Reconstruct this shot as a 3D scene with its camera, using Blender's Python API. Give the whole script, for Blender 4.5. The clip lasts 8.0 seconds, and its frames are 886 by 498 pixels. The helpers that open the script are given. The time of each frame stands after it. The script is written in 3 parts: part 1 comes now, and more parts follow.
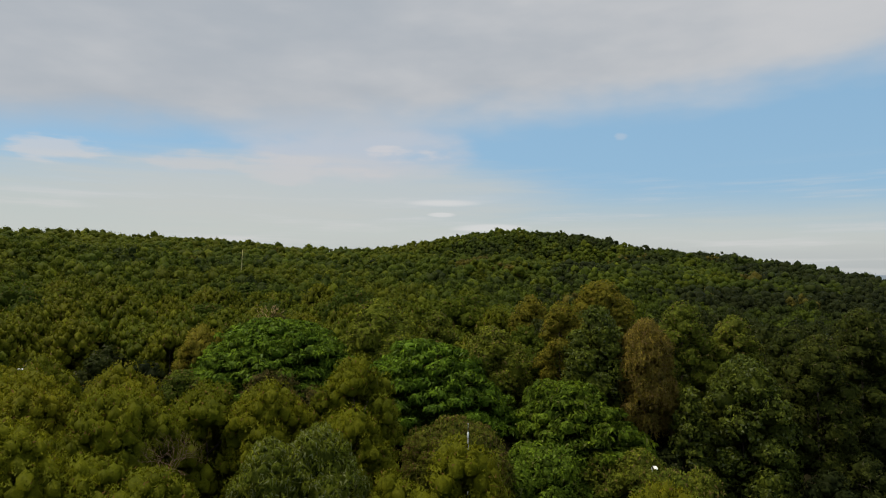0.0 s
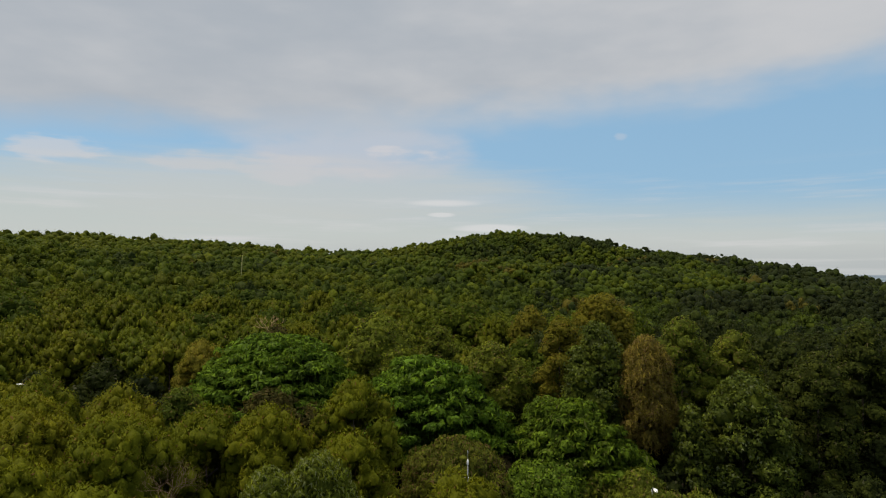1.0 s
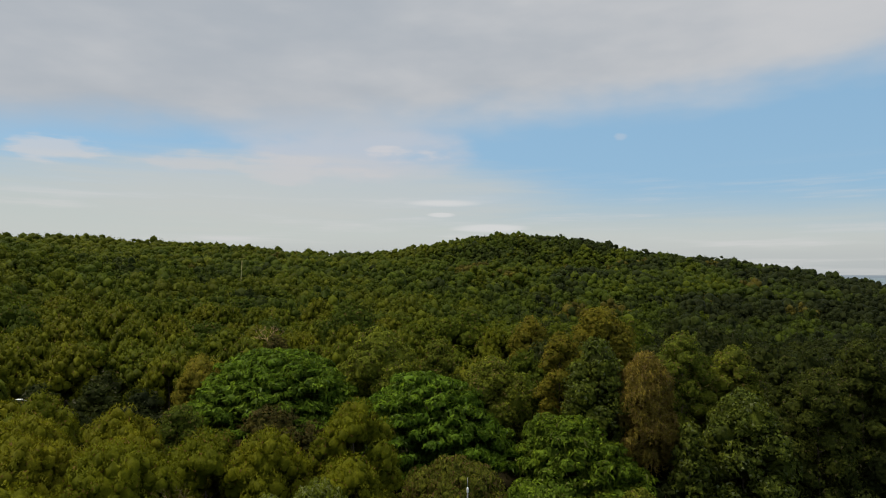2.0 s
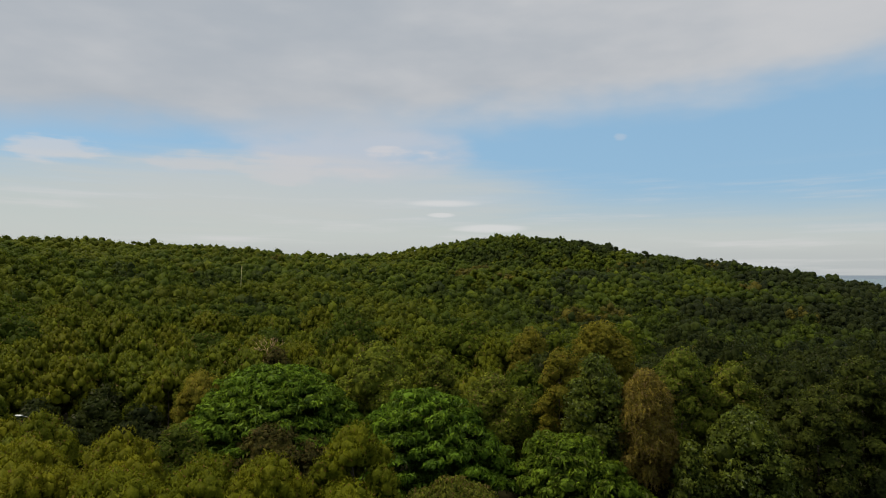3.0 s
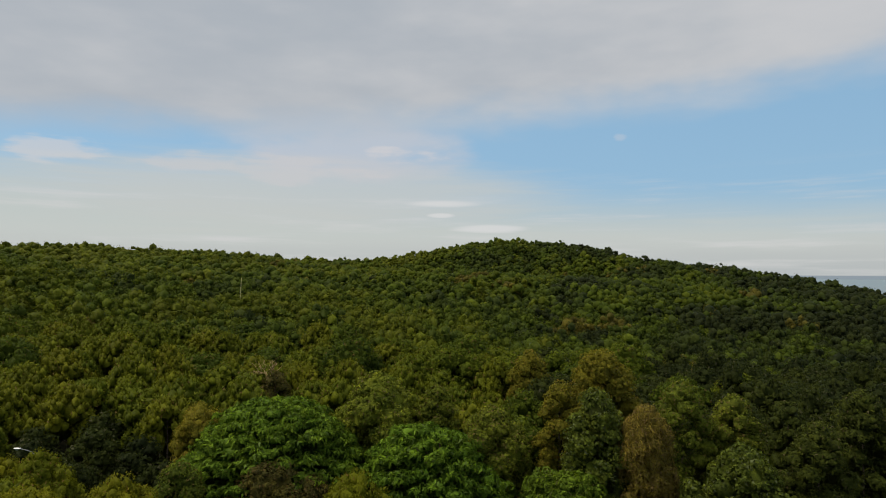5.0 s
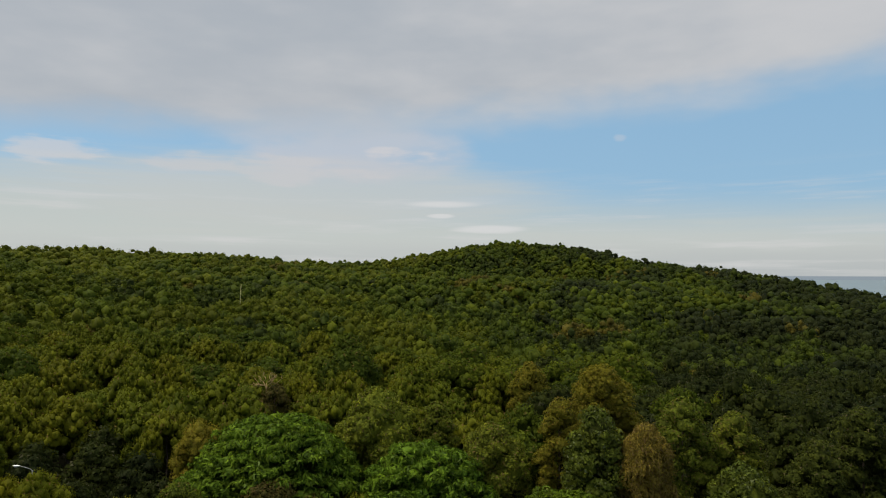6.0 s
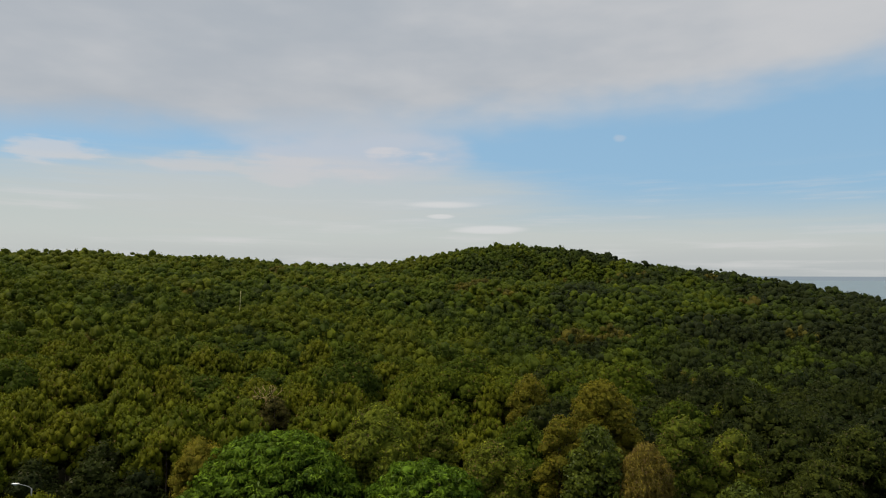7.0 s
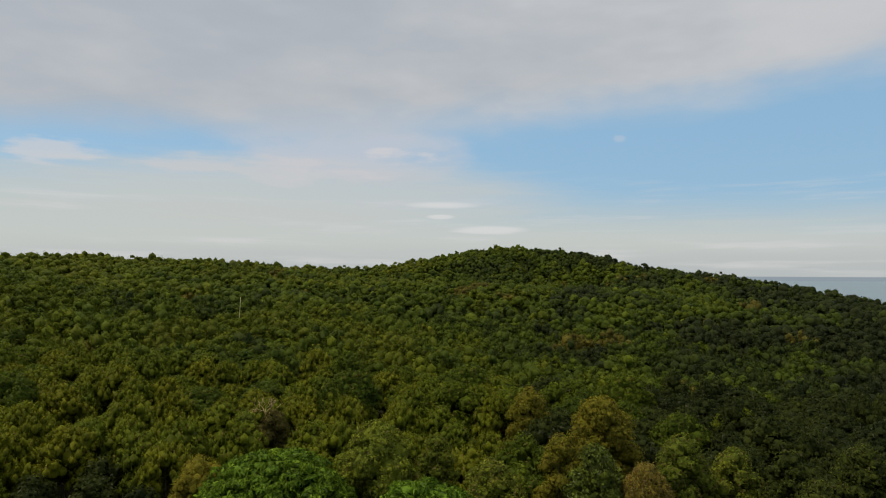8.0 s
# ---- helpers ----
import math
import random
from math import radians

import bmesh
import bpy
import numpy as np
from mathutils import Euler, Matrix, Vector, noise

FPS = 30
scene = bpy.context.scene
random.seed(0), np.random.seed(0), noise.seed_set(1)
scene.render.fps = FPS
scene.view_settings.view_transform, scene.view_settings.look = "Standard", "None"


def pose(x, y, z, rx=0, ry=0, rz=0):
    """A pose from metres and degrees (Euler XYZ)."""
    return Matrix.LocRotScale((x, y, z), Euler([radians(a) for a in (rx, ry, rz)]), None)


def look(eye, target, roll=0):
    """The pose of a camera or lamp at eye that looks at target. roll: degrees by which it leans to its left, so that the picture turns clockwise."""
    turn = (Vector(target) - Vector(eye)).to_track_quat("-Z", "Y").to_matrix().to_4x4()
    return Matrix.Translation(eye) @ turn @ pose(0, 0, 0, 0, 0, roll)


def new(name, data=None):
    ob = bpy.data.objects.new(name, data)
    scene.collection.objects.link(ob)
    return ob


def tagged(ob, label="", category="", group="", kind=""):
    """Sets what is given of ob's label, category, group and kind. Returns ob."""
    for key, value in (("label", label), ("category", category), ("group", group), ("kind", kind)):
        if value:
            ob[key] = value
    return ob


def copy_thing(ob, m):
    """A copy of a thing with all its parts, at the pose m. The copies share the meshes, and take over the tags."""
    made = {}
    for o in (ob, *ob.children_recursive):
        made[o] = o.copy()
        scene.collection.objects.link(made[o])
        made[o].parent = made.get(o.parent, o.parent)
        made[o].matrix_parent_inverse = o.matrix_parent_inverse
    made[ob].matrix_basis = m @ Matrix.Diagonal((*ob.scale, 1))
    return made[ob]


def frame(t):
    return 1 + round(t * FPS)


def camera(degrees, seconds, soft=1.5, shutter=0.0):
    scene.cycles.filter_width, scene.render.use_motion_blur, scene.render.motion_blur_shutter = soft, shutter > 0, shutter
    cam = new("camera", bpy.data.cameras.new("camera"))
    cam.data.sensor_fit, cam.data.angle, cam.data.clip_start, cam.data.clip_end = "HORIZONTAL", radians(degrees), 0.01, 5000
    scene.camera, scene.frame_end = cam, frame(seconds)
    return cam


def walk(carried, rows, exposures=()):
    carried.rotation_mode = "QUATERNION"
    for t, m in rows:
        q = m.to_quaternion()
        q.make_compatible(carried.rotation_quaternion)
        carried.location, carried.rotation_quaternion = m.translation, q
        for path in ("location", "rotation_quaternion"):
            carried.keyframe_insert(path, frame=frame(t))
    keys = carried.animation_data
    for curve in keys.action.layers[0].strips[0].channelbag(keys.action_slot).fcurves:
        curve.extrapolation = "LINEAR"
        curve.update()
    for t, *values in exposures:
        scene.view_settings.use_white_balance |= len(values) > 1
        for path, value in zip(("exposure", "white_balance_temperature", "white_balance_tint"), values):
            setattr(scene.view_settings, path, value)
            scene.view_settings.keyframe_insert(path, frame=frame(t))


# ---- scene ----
# A drone rises straight up beside a road, over a wooded valley that ends in low hills by the sea.
cam = camera(70.0, 8.0, soft=1.0)
PATH = [
    (0, pose(0.0, 0.0, 16.00, 92.148, -0.25, -0.000)),
    (0.5, pose(0.0, 0.0, 16.61, 92.150, -0.25, -0.006)),
    (1, pose(0.0, 0.0, 17.25, 92.152, -0.25, -0.013)),
    (1.5, pose(0.0, 0.0, 17.88, 92.153, -0.25, -0.019)),
    (3, pose(0.0, 0.0, 19.81, 92.180, -0.25, -0.038)),
    (3.5, pose(0.0, 0.0, 20.46, 92.189, -0.25, -0.044)),
    (4, pose(0.0, 0.0, 21.13, 92.194, -0.25, -0.050)),
    (4.5, pose(0.0, 0.0, 21.82, 92.199, -0.25, -0.056)),
    (6, pose(0.0, 0.0, 23.89, 92.261, -0.25, -0.075)),
    (6.5, pose(0.0, 0.0, 24.59, 92.279, -0.25, -0.081)),
    (7, pose(0.0, 0.0, 25.33, 92.296, -0.25, -0.088)),
    (7.5, pose(0.0, 0.0, 26.08, 92.314, -0.25, -0.094)),
    (8, pose(0.0, 0.0, 26.81, 92.332, -0.25, -0.100)),
    ]
walk(cam, PATH, exposures=((0, 0.0), (8, 0.0)))

# ---- world, sun ----
SUN_ELEVATION, SUN_AZIMUTH = radians(63), radians(288)   # azimuth clockwise from ahead (+y)
world = bpy.data.worlds.new("sky")
scene.world = world
world.use_nodes = True
wt = world.node_tree
wt.nodes.clear()


def wmath(op, a, b=None, c=None, clamp=False):
    n = wt.nodes.new("ShaderNodeMath")
    n.operation, n.use_clamp = op, clamp
    for i, v in enumerate((a, b, c)):
        if v is None:
            continue
        if isinstance(v, (int, float)):
            n.inputs[i].default_value = v
        else:
            wt.links.new(v, n.inputs[i])
    return n.outputs[0]


def wsmooth(v, lo, hi):
    n = wt.nodes.new("ShaderNodeMapRange")
    n.interpolation_type = "SMOOTHSTEP"
    wt.links.new(v, n.inputs[0])
    n.inputs[1].default_value, n.inputs[2].default_value = lo, hi
    n.inputs[3].default_value, n.inputs[4].default_value = 0.0, 1.0
    return n.outputs[0]


def wmix(f, a, b):
    n = wt.nodes.new("ShaderNodeMix")
    n.data_type = "RGBA"
    if isinstance(f, (int, float)):
        n.inputs[0].default_value = f
    else:
        wt.links.new(f, n.inputs[0])
    for i, v in ((6, a), (7, b)):
        if isinstance(v, tuple):
            n.inputs[i].default_value = (*v, 1)
        else:
            wt.links.new(v, n.inputs[i])
    return n.outputs[2]


def wnoise(az, el, sx, sy, scale, detail, seed, rough=0.55):
    c = wt.nodes.new("ShaderNodeCombineXYZ")
    wt.links.new(wmath("MULTIPLY", az, sx), c.inputs[0])
    wt.links.new(wmath("MULTIPLY", el, sy), c.inputs[1])
    c.inputs[2].default_value = seed
    n = wt.nodes.new("ShaderNodeTexNoise")
    n.inputs["Scale"].default_value, n.inputs["Detail"].default_value = scale, detail
    n.inputs["Roughness"].default_value = rough
    wt.links.new(c.outputs[0], n.inputs["Vector"])
    return wmath("SUBTRACT", n.outputs[0], 0.5)


def wspot(az, el, a, e, wa, we, wob):
    """A soft oval round azimuth a and elevation e, its rim broken by wob."""
    da = wmath("DIVIDE", wmath("SUBTRACT", az, a), wa)
    de = wmath("DIVIDE", wmath("SUBTRACT", el, e), we)
    d = wmath("ADD", wmath("MULTIPLY", da, da), wmath("MULTIPLY", de, de))
    d = wmath("ADD", d, wmath("MULTIPLY", wob, 2.2))
    return wmath("SUBTRACT", 1.0, wsmooth(d, 0.1, 1.3))


coord = wt.nodes.new("ShaderNodeTexCoord")
xyz = wt.nodes.new("ShaderNodeSeparateXYZ")
wt.links.new(coord.outputs["Generated"], xyz.inputs[0])
az = wmath("ARCTAN2", xyz.outputs[0], xyz.outputs[1])
el = wmath("ARCSINE", xyz.outputs[2])
sky = wt.nodes.new("ShaderNodeTexSky")
sky.sky_type, sky.sun_disc = "NISHITA", False
sky.sun_elevation, sky.sun_rotation = SUN_ELEVATION, SUN_AZIMUTH
sky.air_density, sky.dust_density, sky.ozone_density = 1.0, 1.2, 1.5
big = wnoise(az, el, 2.0, 4.6, 1.5, 4, 3.1)
fine = wnoise(az, el, 3.0, 9.0, 3.0, 6, 8.4, 0.5)
streak = wnoise(az, el, 2.0, 26.0, 2.2, 5, 1.7)
# the high sheet: its lower rim sinks ahead and climbs to the right
rim = wmath("ADD", 0.232, wmath("MULTIPLY", az, 0.058))
above = wmath("ADD", wmath("SUBTRACT", el, rim), wmath("ADD", wmath("MULTIPLY", big, 0.085), wmath("MULTIPLY", fine, 0.04)))
sheet_f = wsmooth(above, -0.025, 0.05)
tail = wspot(az, el, -0.15, 0.196, 0.19, 0.06, wmath("ADD", wmath("MULTIPLY", fine, 0.9), wmath("MULTIPLY", big, 0.4)))
wisp_low = wspot(az, el, -0.27, 0.158, 0.15, 0.02, wmath("ADD", wmath("MULTIPLY", fine, 2.5), wmath("MULTIPLY", streak, 1.5)))
puff = wspot(az, el, -0.555, 0.165, 0.06, 0.016, wmath("ADD", wmath("MULTIPLY", fine, 3.2), wmath("MULTIPLY", streak, 1.5)))
wisp_end = wspot(az, el, -0.07, 0.183, 0.055, 0.012, wmath("ADD", wmath("MULTIPLY", fine, 3.5), wmath("MULTIPLY", streak, 1.5)))
fleck = wmath("MULTIPLY", wspot(az, el, 0.275, 0.207, 0.011, 0.007, wmath("MULTIPLY", fine, 3.5)), 0.45)
dash = wmath("MAXIMUM", wmath("MAXIMUM", wspot(az, el, 0.0, 0.110, 0.065, 0.006, streak), wspot(az, el, -0.003, 0.091, 0.022, 0.004, streak)), wspot(az, el, 0.075, 0.071, 0.06, 0.007, streak))
haze = wmath("SUBTRACT", 1.0, wsmooth(wmath("ADD", el, wmath("ADD", wmath("MULTIPLY", streak, 0.03), wmath("MULTIPLY", az, 0.047))), 0.06, 0.158))
wisps = wmath("MULTIPLY", wsmooth(streak, -0.02, 0.25), wmath("SUBTRACT", 1.0, wsmooth(el, 0.09, 0.17)))
cloud_tone = wmix(wsmooth(wmath("ADD", wmath("MULTIPLY", big, 0.8), wmath("ADD", wmath("MULTIPLY", fine, 0.5), wmath("MULTIPLY", az, 0.34))), -0.35, 0.4), (4.2, 4.52, 4.92), (5.72, 5.74, 5.85))
blue = wmix(0.7, sky.outputs[0], (2.95, 5.2, 7.3))
col = wmix(wmath("MULTIPLY", haze, 0.92), blue, (5.4, 5.75, 5.45))
veil = wspot(az, el, -0.22, 0.125, 0.42, 0.062, wmath("MULTIPLY", streak, 0.6))
col = wmix(wmath("MULTIPLY", veil, 0.75), col, (5.55, 5.75, 5.6))
low = wmath("SUBTRACT", 1.0, wsmooth(wmath("ADD", el, wmath("MULTIPLY", streak, 0.05)), 0.015, 0.095))
col = wmix(wmath("MULTIPLY", low, 0.65), col, (5.85, 5.95, 5.65))
rimhaze = wmath("SUBTRACT", 1.0, wsmooth(wmath("ADD", el, wmath("MULTIPLY", streak, 0.03)), 0.0, 0.062))
col = wmix(wmath("MULTIPLY", rimhaze, 0.75), col, (4.35, 4.65, 4.75))
col = wmix(wmath("MULTIPLY", wisps, 0.8), col, (6.3, 6.3, 6.25))
col = wmix(wmath("MULTIPLY", tail, 0.7), col, (5.7, 5.7, 6.0))
col = wmix(wmath("MULTIPLY", wisp_low, 0.55), col, (5.9, 5.85, 5.95))
col = wmix(wmath("MULTIPLY", puff, 0.6), col, (6.4, 6.2, 6.2))
col = wmix(wmath("MULTIPLY", wmath("MAXIMUM", wisp_end, fleck), 0.6), col, (6.5, 6.3, 6.4))
col = wmix(wmath("MULTIPLY", dash, 0.75), col, (6.9, 6.9, 6.9))
col = wmix(wmath("MULTIPLY", sheet_f, 0.96), col, cloud_tone)
overhead = wmath("MULTIPLY_ADD", wsmooth(el, 0.42, 1.25), 1.1, 1.0)      # an overcast sky is brighter towards the zenith
vm = wt.nodes.new("ShaderNodeVectorMath")
vm.operation = "SCALE"
wt.links.new(col, vm.inputs[0])
wt.links.new(overhead, vm.inputs["Scale"])
col = vm.outputs[0]
col = wmix(wsmooth(el, -0.0015, 0.0), (2.7, 3.2, 3.6), col)       # the sea's far haze below the horizon
back = wt.nodes.new("ShaderNodeBackground")
back.inputs["Strength"].default_value = 0.1
wt.links.new(col, back.inputs["Color"])
wout = wt.nodes.new("ShaderNodeOutputWorld")
wt.links.new(back.outputs[0], wout.inputs[0])

sun = new("sun", bpy.data.lights.new("sun", "SUN"))
sun.data.energy, sun.data.angle, sun.data.color = 3.9, radians(10), (1.0, 0.89, 0.68)
sun.matrix_world = look((math.sin(SUN_AZIMUTH) * math.cos(SUN_ELEVATION) * 300, math.cos(SUN_AZIMUTH) * math.cos(SUN_ELEVATION) * 300,
                         math.sin(SUN_ELEVATION) * 300), (0, 0, 0))


# ---- materials ----
def material(name):
    m = bpy.data.materials.new(name)
    m.use_nodes = True
    t = m.node_tree
    t.nodes.clear()
    return m, t, t.nodes.new("ShaderNodeOutputMaterial")


def ramp(t, fac, stops):
    r = t.nodes.new("ShaderNodeValToRGB")
    while len(r.color_ramp.elements) < len(stops):
        r.color_ramp.elements.new(0.5)
    for e, (p, c) in zip(r.color_ramp.elements, stops):
        e.position, e.color = p, (*c, 1)
    t.links.new(fac, r.inputs[0])
    return r.outputs[0]


def blend(t, f, a, b, how="MIX"):
    n = t.nodes.new("ShaderNodeMix")
    n.data_type, n.blend_type = "RGBA", how
    if isinstance(f, (int, float)):
        n.inputs[0].default_value = f
    else:
        t.links.new(f, n.inputs[0])
    for i, v in ((6, a), (7, b)):
        if isinstance(v, tuple):
            n.inputs[i].default_value = (*v, 1)
        else:
            t.links.new(v, n.inputs[i])
    return n.outputs[2]


def leaf_material(name, shades, dry=(0.16, 0.10, 0.035), dry_glint_share=0.05, rough=0.6, through_leaf=0.4, per_tree="object", gloss=0.03, grain=9.0, spread=0.8, mottle=0.5, speck=0.25):
    """Leaves: shades run from the darkest to the freshest tree; clumps and single leaves differ, a few are dry or
    painted as pale glints.
    """
    m, t, out = material(name)
    geo = t.nodes.new("ShaderNodeNewGeometry")

    def attribute(word):
        a = t.nodes.new("ShaderNodeAttribute")
        a.attribute_name = word
        return a.outputs["Fac"]

    tone = t.nodes.new("ShaderNodeObjectInfo").outputs["Random"] if per_tree == "object" else attribute("tone")
    n = len(shades)
    base = ramp(t, tone, [(i / max(1, n - 1), c) for i, c in enumerate(shades)])
    island = geo.outputs["Random Per Island"]
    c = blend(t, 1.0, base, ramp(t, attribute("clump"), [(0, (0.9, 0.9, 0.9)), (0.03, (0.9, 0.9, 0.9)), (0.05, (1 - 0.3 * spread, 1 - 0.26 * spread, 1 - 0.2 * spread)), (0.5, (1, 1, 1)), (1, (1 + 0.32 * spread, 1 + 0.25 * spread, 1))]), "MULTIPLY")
    c = blend(t, 1.0, c, ramp(t, island, [(0, (1 - speck, 1 - speck, 1 - speck)), (0.5, (1, 1, 1)), (1, (1 + 1.3 * speck, 1 + 1.2 * speck, 1 + 0.6 * speck))]), "MULTIPLY")
    patch = t.nodes.new("ShaderNodeTexNoise")
    patch.inputs["Scale"].default_value, patch.inputs["Detail"].default_value = 0.45, 3
    t.links.new(geo.outputs["Position"], patch.inputs["Vector"])
    c = blend(t, 1.0, c, ramp(t, patch.outputs[0], [(0.3, (0.8, 0.84, 0.84)), (0.7, (1.2, 1.16, 1.04))]), "MULTIPLY")
    leaflets = t.nodes.new("ShaderNodeTexNoise")
    leaflets.inputs["Scale"].default_value, leaflets.inputs["Detail"].default_value = grain, 2
    t.links.new(geo.outputs["Position"], leaflets.inputs["Vector"])
    c = blend(t, 1.0, c, ramp(t, leaflets.outputs[0], [(0.32, (1 - 0.5 * mottle, 1 - 0.45 * mottle, 1 - 0.45 * mottle)), (0.5, (1, 1, 1)), (0.68, (1 + 0.55 * mottle, 1 + 0.5 * mottle, 1 + 0.3 * mottle))]), "MULTIPLY")
    old = t.nodes.new("ShaderNodeMath")
    old.operation, old.inputs[1].default_value = "LESS_THAN", dry_glint_share
    t.links.new(island, old.inputs[0])
    leaf = t.nodes.new("ShaderNodeMath")
    leaf.operation, leaf.inputs[1].default_value = "GREATER_THAN", 0.03
    t.links.new(attribute("clump"), leaf.inputs[0])
    dead = t.nodes.new("ShaderNodeMath")
    dead.operation = "MULTIPLY"
    t.links.new(old.outputs[0], dead.inputs[0])
    t.links.new(leaf.outputs[0], dead.inputs[1])
    c = blend(t, dead.outputs[0], c, dry)
    p = t.nodes.new("ShaderNodeBsdfPrincipled")
    p.inputs["Roughness"].default_value = rough
    p.inputs["Specular IOR Level"].default_value = gloss
    t.links.new(c, p.inputs["Base Color"])
    relief = t.nodes.new("ShaderNodeBump")
    relief.inputs["Strength"].default_value, relief.inputs["Distance"].default_value = 0.4 * mottle, 0.6 / grain
    t.links.new(leaflets.outputs[0], relief.inputs["Height"])
    t.links.new(relief.outputs[0], p.inputs["Normal"])
    tr = t.nodes.new("ShaderNodeBsdfTranslucent")
    t.links.new(c, tr.inputs[0])
    mix = t.nodes.new("ShaderNodeMixShader")
    mix.inputs[0].default_value = through_leaf
    t.links.new(p.outputs[0], mix.inputs[1])
    t.links.new(tr.outputs[0], mix.inputs[2])
    t.links.new(mix.outputs[0], out.inputs[0])
    return m


def plain_material(name, a, b, scale, rough=0.8, metal=0.0, bump=0.0, gloss=0.4):
    m, t, out = material(name)
    tc = t.nodes.new("ShaderNodeTexCoord")
    n1 = t.nodes.new("ShaderNodeTexNoise")
    n1.inputs["Scale"].default_value, n1.inputs["Detail"].default_value = scale, 6
    t.links.new(tc.outputs["Object"], n1.inputs["Vector"])
    n2 = t.nodes.new("ShaderNodeTexNoise")
    n2.inputs["Scale"].default_value, n2.inputs["Detail"].default_value = scale * 0.13, 3
    t.links.new(tc.outputs["Object"], n2.inputs["Vector"])
    c = ramp(t, n1.outputs[0], [(0.3, a), (0.7, b)])
    c = blend(t, 1.0, c, ramp(t, n2.outputs[0], [(0.3, (0.75, 0.75, 0.75)), (0.7, (1.2, 1.2, 1.2))]), "MULTIPLY")
    p = t.nodes.new("ShaderNodeBsdfPrincipled")
    p.inputs["Roughness"].default_value, p.inputs["Metallic"].default_value = rough, metal
    p.inputs["Specular IOR Level"].default_value = gloss
    t.links.new(c, p.inputs["Base Color"])
    if bump:
        bn = t.nodes.new("ShaderNodeBump")
        bn.inputs["Strength"].default_value, bn.inputs["Distance"].default_value = bump, 0.05
        t.links.new(n1.outputs[0], bn.inputs["Height"])
        t.links.new(bn.outputs[0], p.inputs["Normal"])
    t.links.new(p.outputs[0], out.inputs[0])
    return m


PINE = leaf_material("pine_needles", [(0.088, 0.101, 0.006), (0.100, 0.109, 0.006), (0.112, 0.113, 0.007)], dry=(0.12, 0.07, 0.02), spread=0.5, grain=14.0, mottle=0.3, through_leaf=0.35, speck=0.12)
WOODPINE = leaf_material("wood_pine_needles", [(0.056, 0.074, 0.006), (0.071, 0.086, 0.006), (0.086, 0.092, 0.006)], dry=(0.10, 0.07, 0.02), spread=0.5, grain=7.0, mottle=0.4, through_leaf=0.3)
# strong speck on the glossy domes paints leaf highlights into the colour
BROAD = leaf_material("broad_leaves", [(0.084, 0.148, 0.016), (0.098, 0.160, 0.018)], dry=(0.12, 0.18, 0.04), rough=0.45, speck=0.5)
LIGHT = leaf_material("pale_leaves", [(0.082, 0.132, 0.014), (0.096, 0.144, 0.016)], dry=(0.14, 0.16, 0.04), rough=0.45, speck=0.5)
DARK = leaf_material("dark_leaves", [(0.064, 0.084, 0.015), (0.072, 0.092, 0.016)], dry=(0.11, 0.13, 0.05), dry_glint_share=0.1, rough=0.45, speck=0.55)
NARROW = leaf_material("narrow_leaves", [(0.080, 0.104, 0.014), (0.096, 0.114, 0.015)], dry=(0.13, 0.10, 0.03), dry_glint_share=0.12, speck=0.4)
# the pale fifth of these leaves is painted highlight, not withering
WILLOW = leaf_material("willow_leaves", [(0.084, 0.106, 0.014), (0.094, 0.116, 0.015)], dry=(0.17, 0.19, 0.07), dry_glint_share=0.2, speck=0.5)
BRONZE = leaf_material("bronze_leaves", [(0.084, 0.096, 0.014), (0.096, 0.106, 0.016)], dry=(0.12, 0.08, 0.03), dry_glint_share=0.2, speck=0.4)
RUST = leaf_material("rusty_leaves", [(0.138, 0.112, 0.024), (0.150, 0.122, 0.026)], dry=(0.16, 0.11, 0.04), dry_glint_share=0.2, speck=0.4)
TAWNY = leaf_material("tawny_leaves", [(0.124, 0.116, 0.014), (0.140, 0.126, 0.015)], dry=(0.17, 0.12, 0.02), dry_glint_share=0.14, spread=0.5)
BROWNISH = leaf_material("dry_brown_leaves", [(0.056, 0.054, 0.015), (0.066, 0.060, 0.017)], dry=(0.085, 0.058, 0.02), dry_glint_share=0.2, speck=0.4)
OLIVE = leaf_material("olive_leaves", [(0.040, 0.060, 0.008), (0.060, 0.082, 0.008), (0.080, 0.098, 0.008)], dry=(0.10, 0.08, 0.02))
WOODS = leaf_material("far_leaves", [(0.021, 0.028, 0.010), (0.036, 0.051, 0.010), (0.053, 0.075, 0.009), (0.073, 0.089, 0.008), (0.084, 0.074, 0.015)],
                      dry_glint_share=0.0, per_tree="tone", grain=3.5, mottle=0.4, spread=0.65)
CLUMPY = leaf_material("clumped_leaves", [(0.114, 0.138, 0.017), (0.124, 0.148, 0.019)], dry=(0.11, 0.09, 0.03), dry_glint_share=0.1, speck=0.35, spread=1.3)
# right-hand trees: green lowered so the colour carries part of their shade
DUSKY = leaf_material("dusky_shade_leaves", [(0.036, 0.047, 0.010), (0.046, 0.057, 0.011)], dry=(0.08, 0.07, 0.03), speck=0.4)
# leaf colour kept very low, mostly to stand in for shade under crowns
DIM = leaf_material("dim_shade_leaves", [(0.018, 0.025, 0.008), (0.024, 0.032, 0.008), (0.032, 0.041, 0.009)], dry=(0.06, 0.06, 0.03))
BARK = plain_material("bark", (0.07, 0.05, 0.035), (0.15, 0.115, 0.085), 9, 0.9, bump=0.5)
TWIGS = plain_material("brown_twigs", (0.13, 0.08, 0.04), (0.20, 0.13, 0.07), 8, 0.9)
POLEWOOD = plain_material("weathered_pole", (0.34, 0.31, 0.13), (0.44, 0.40, 0.18), 3, 0.9)
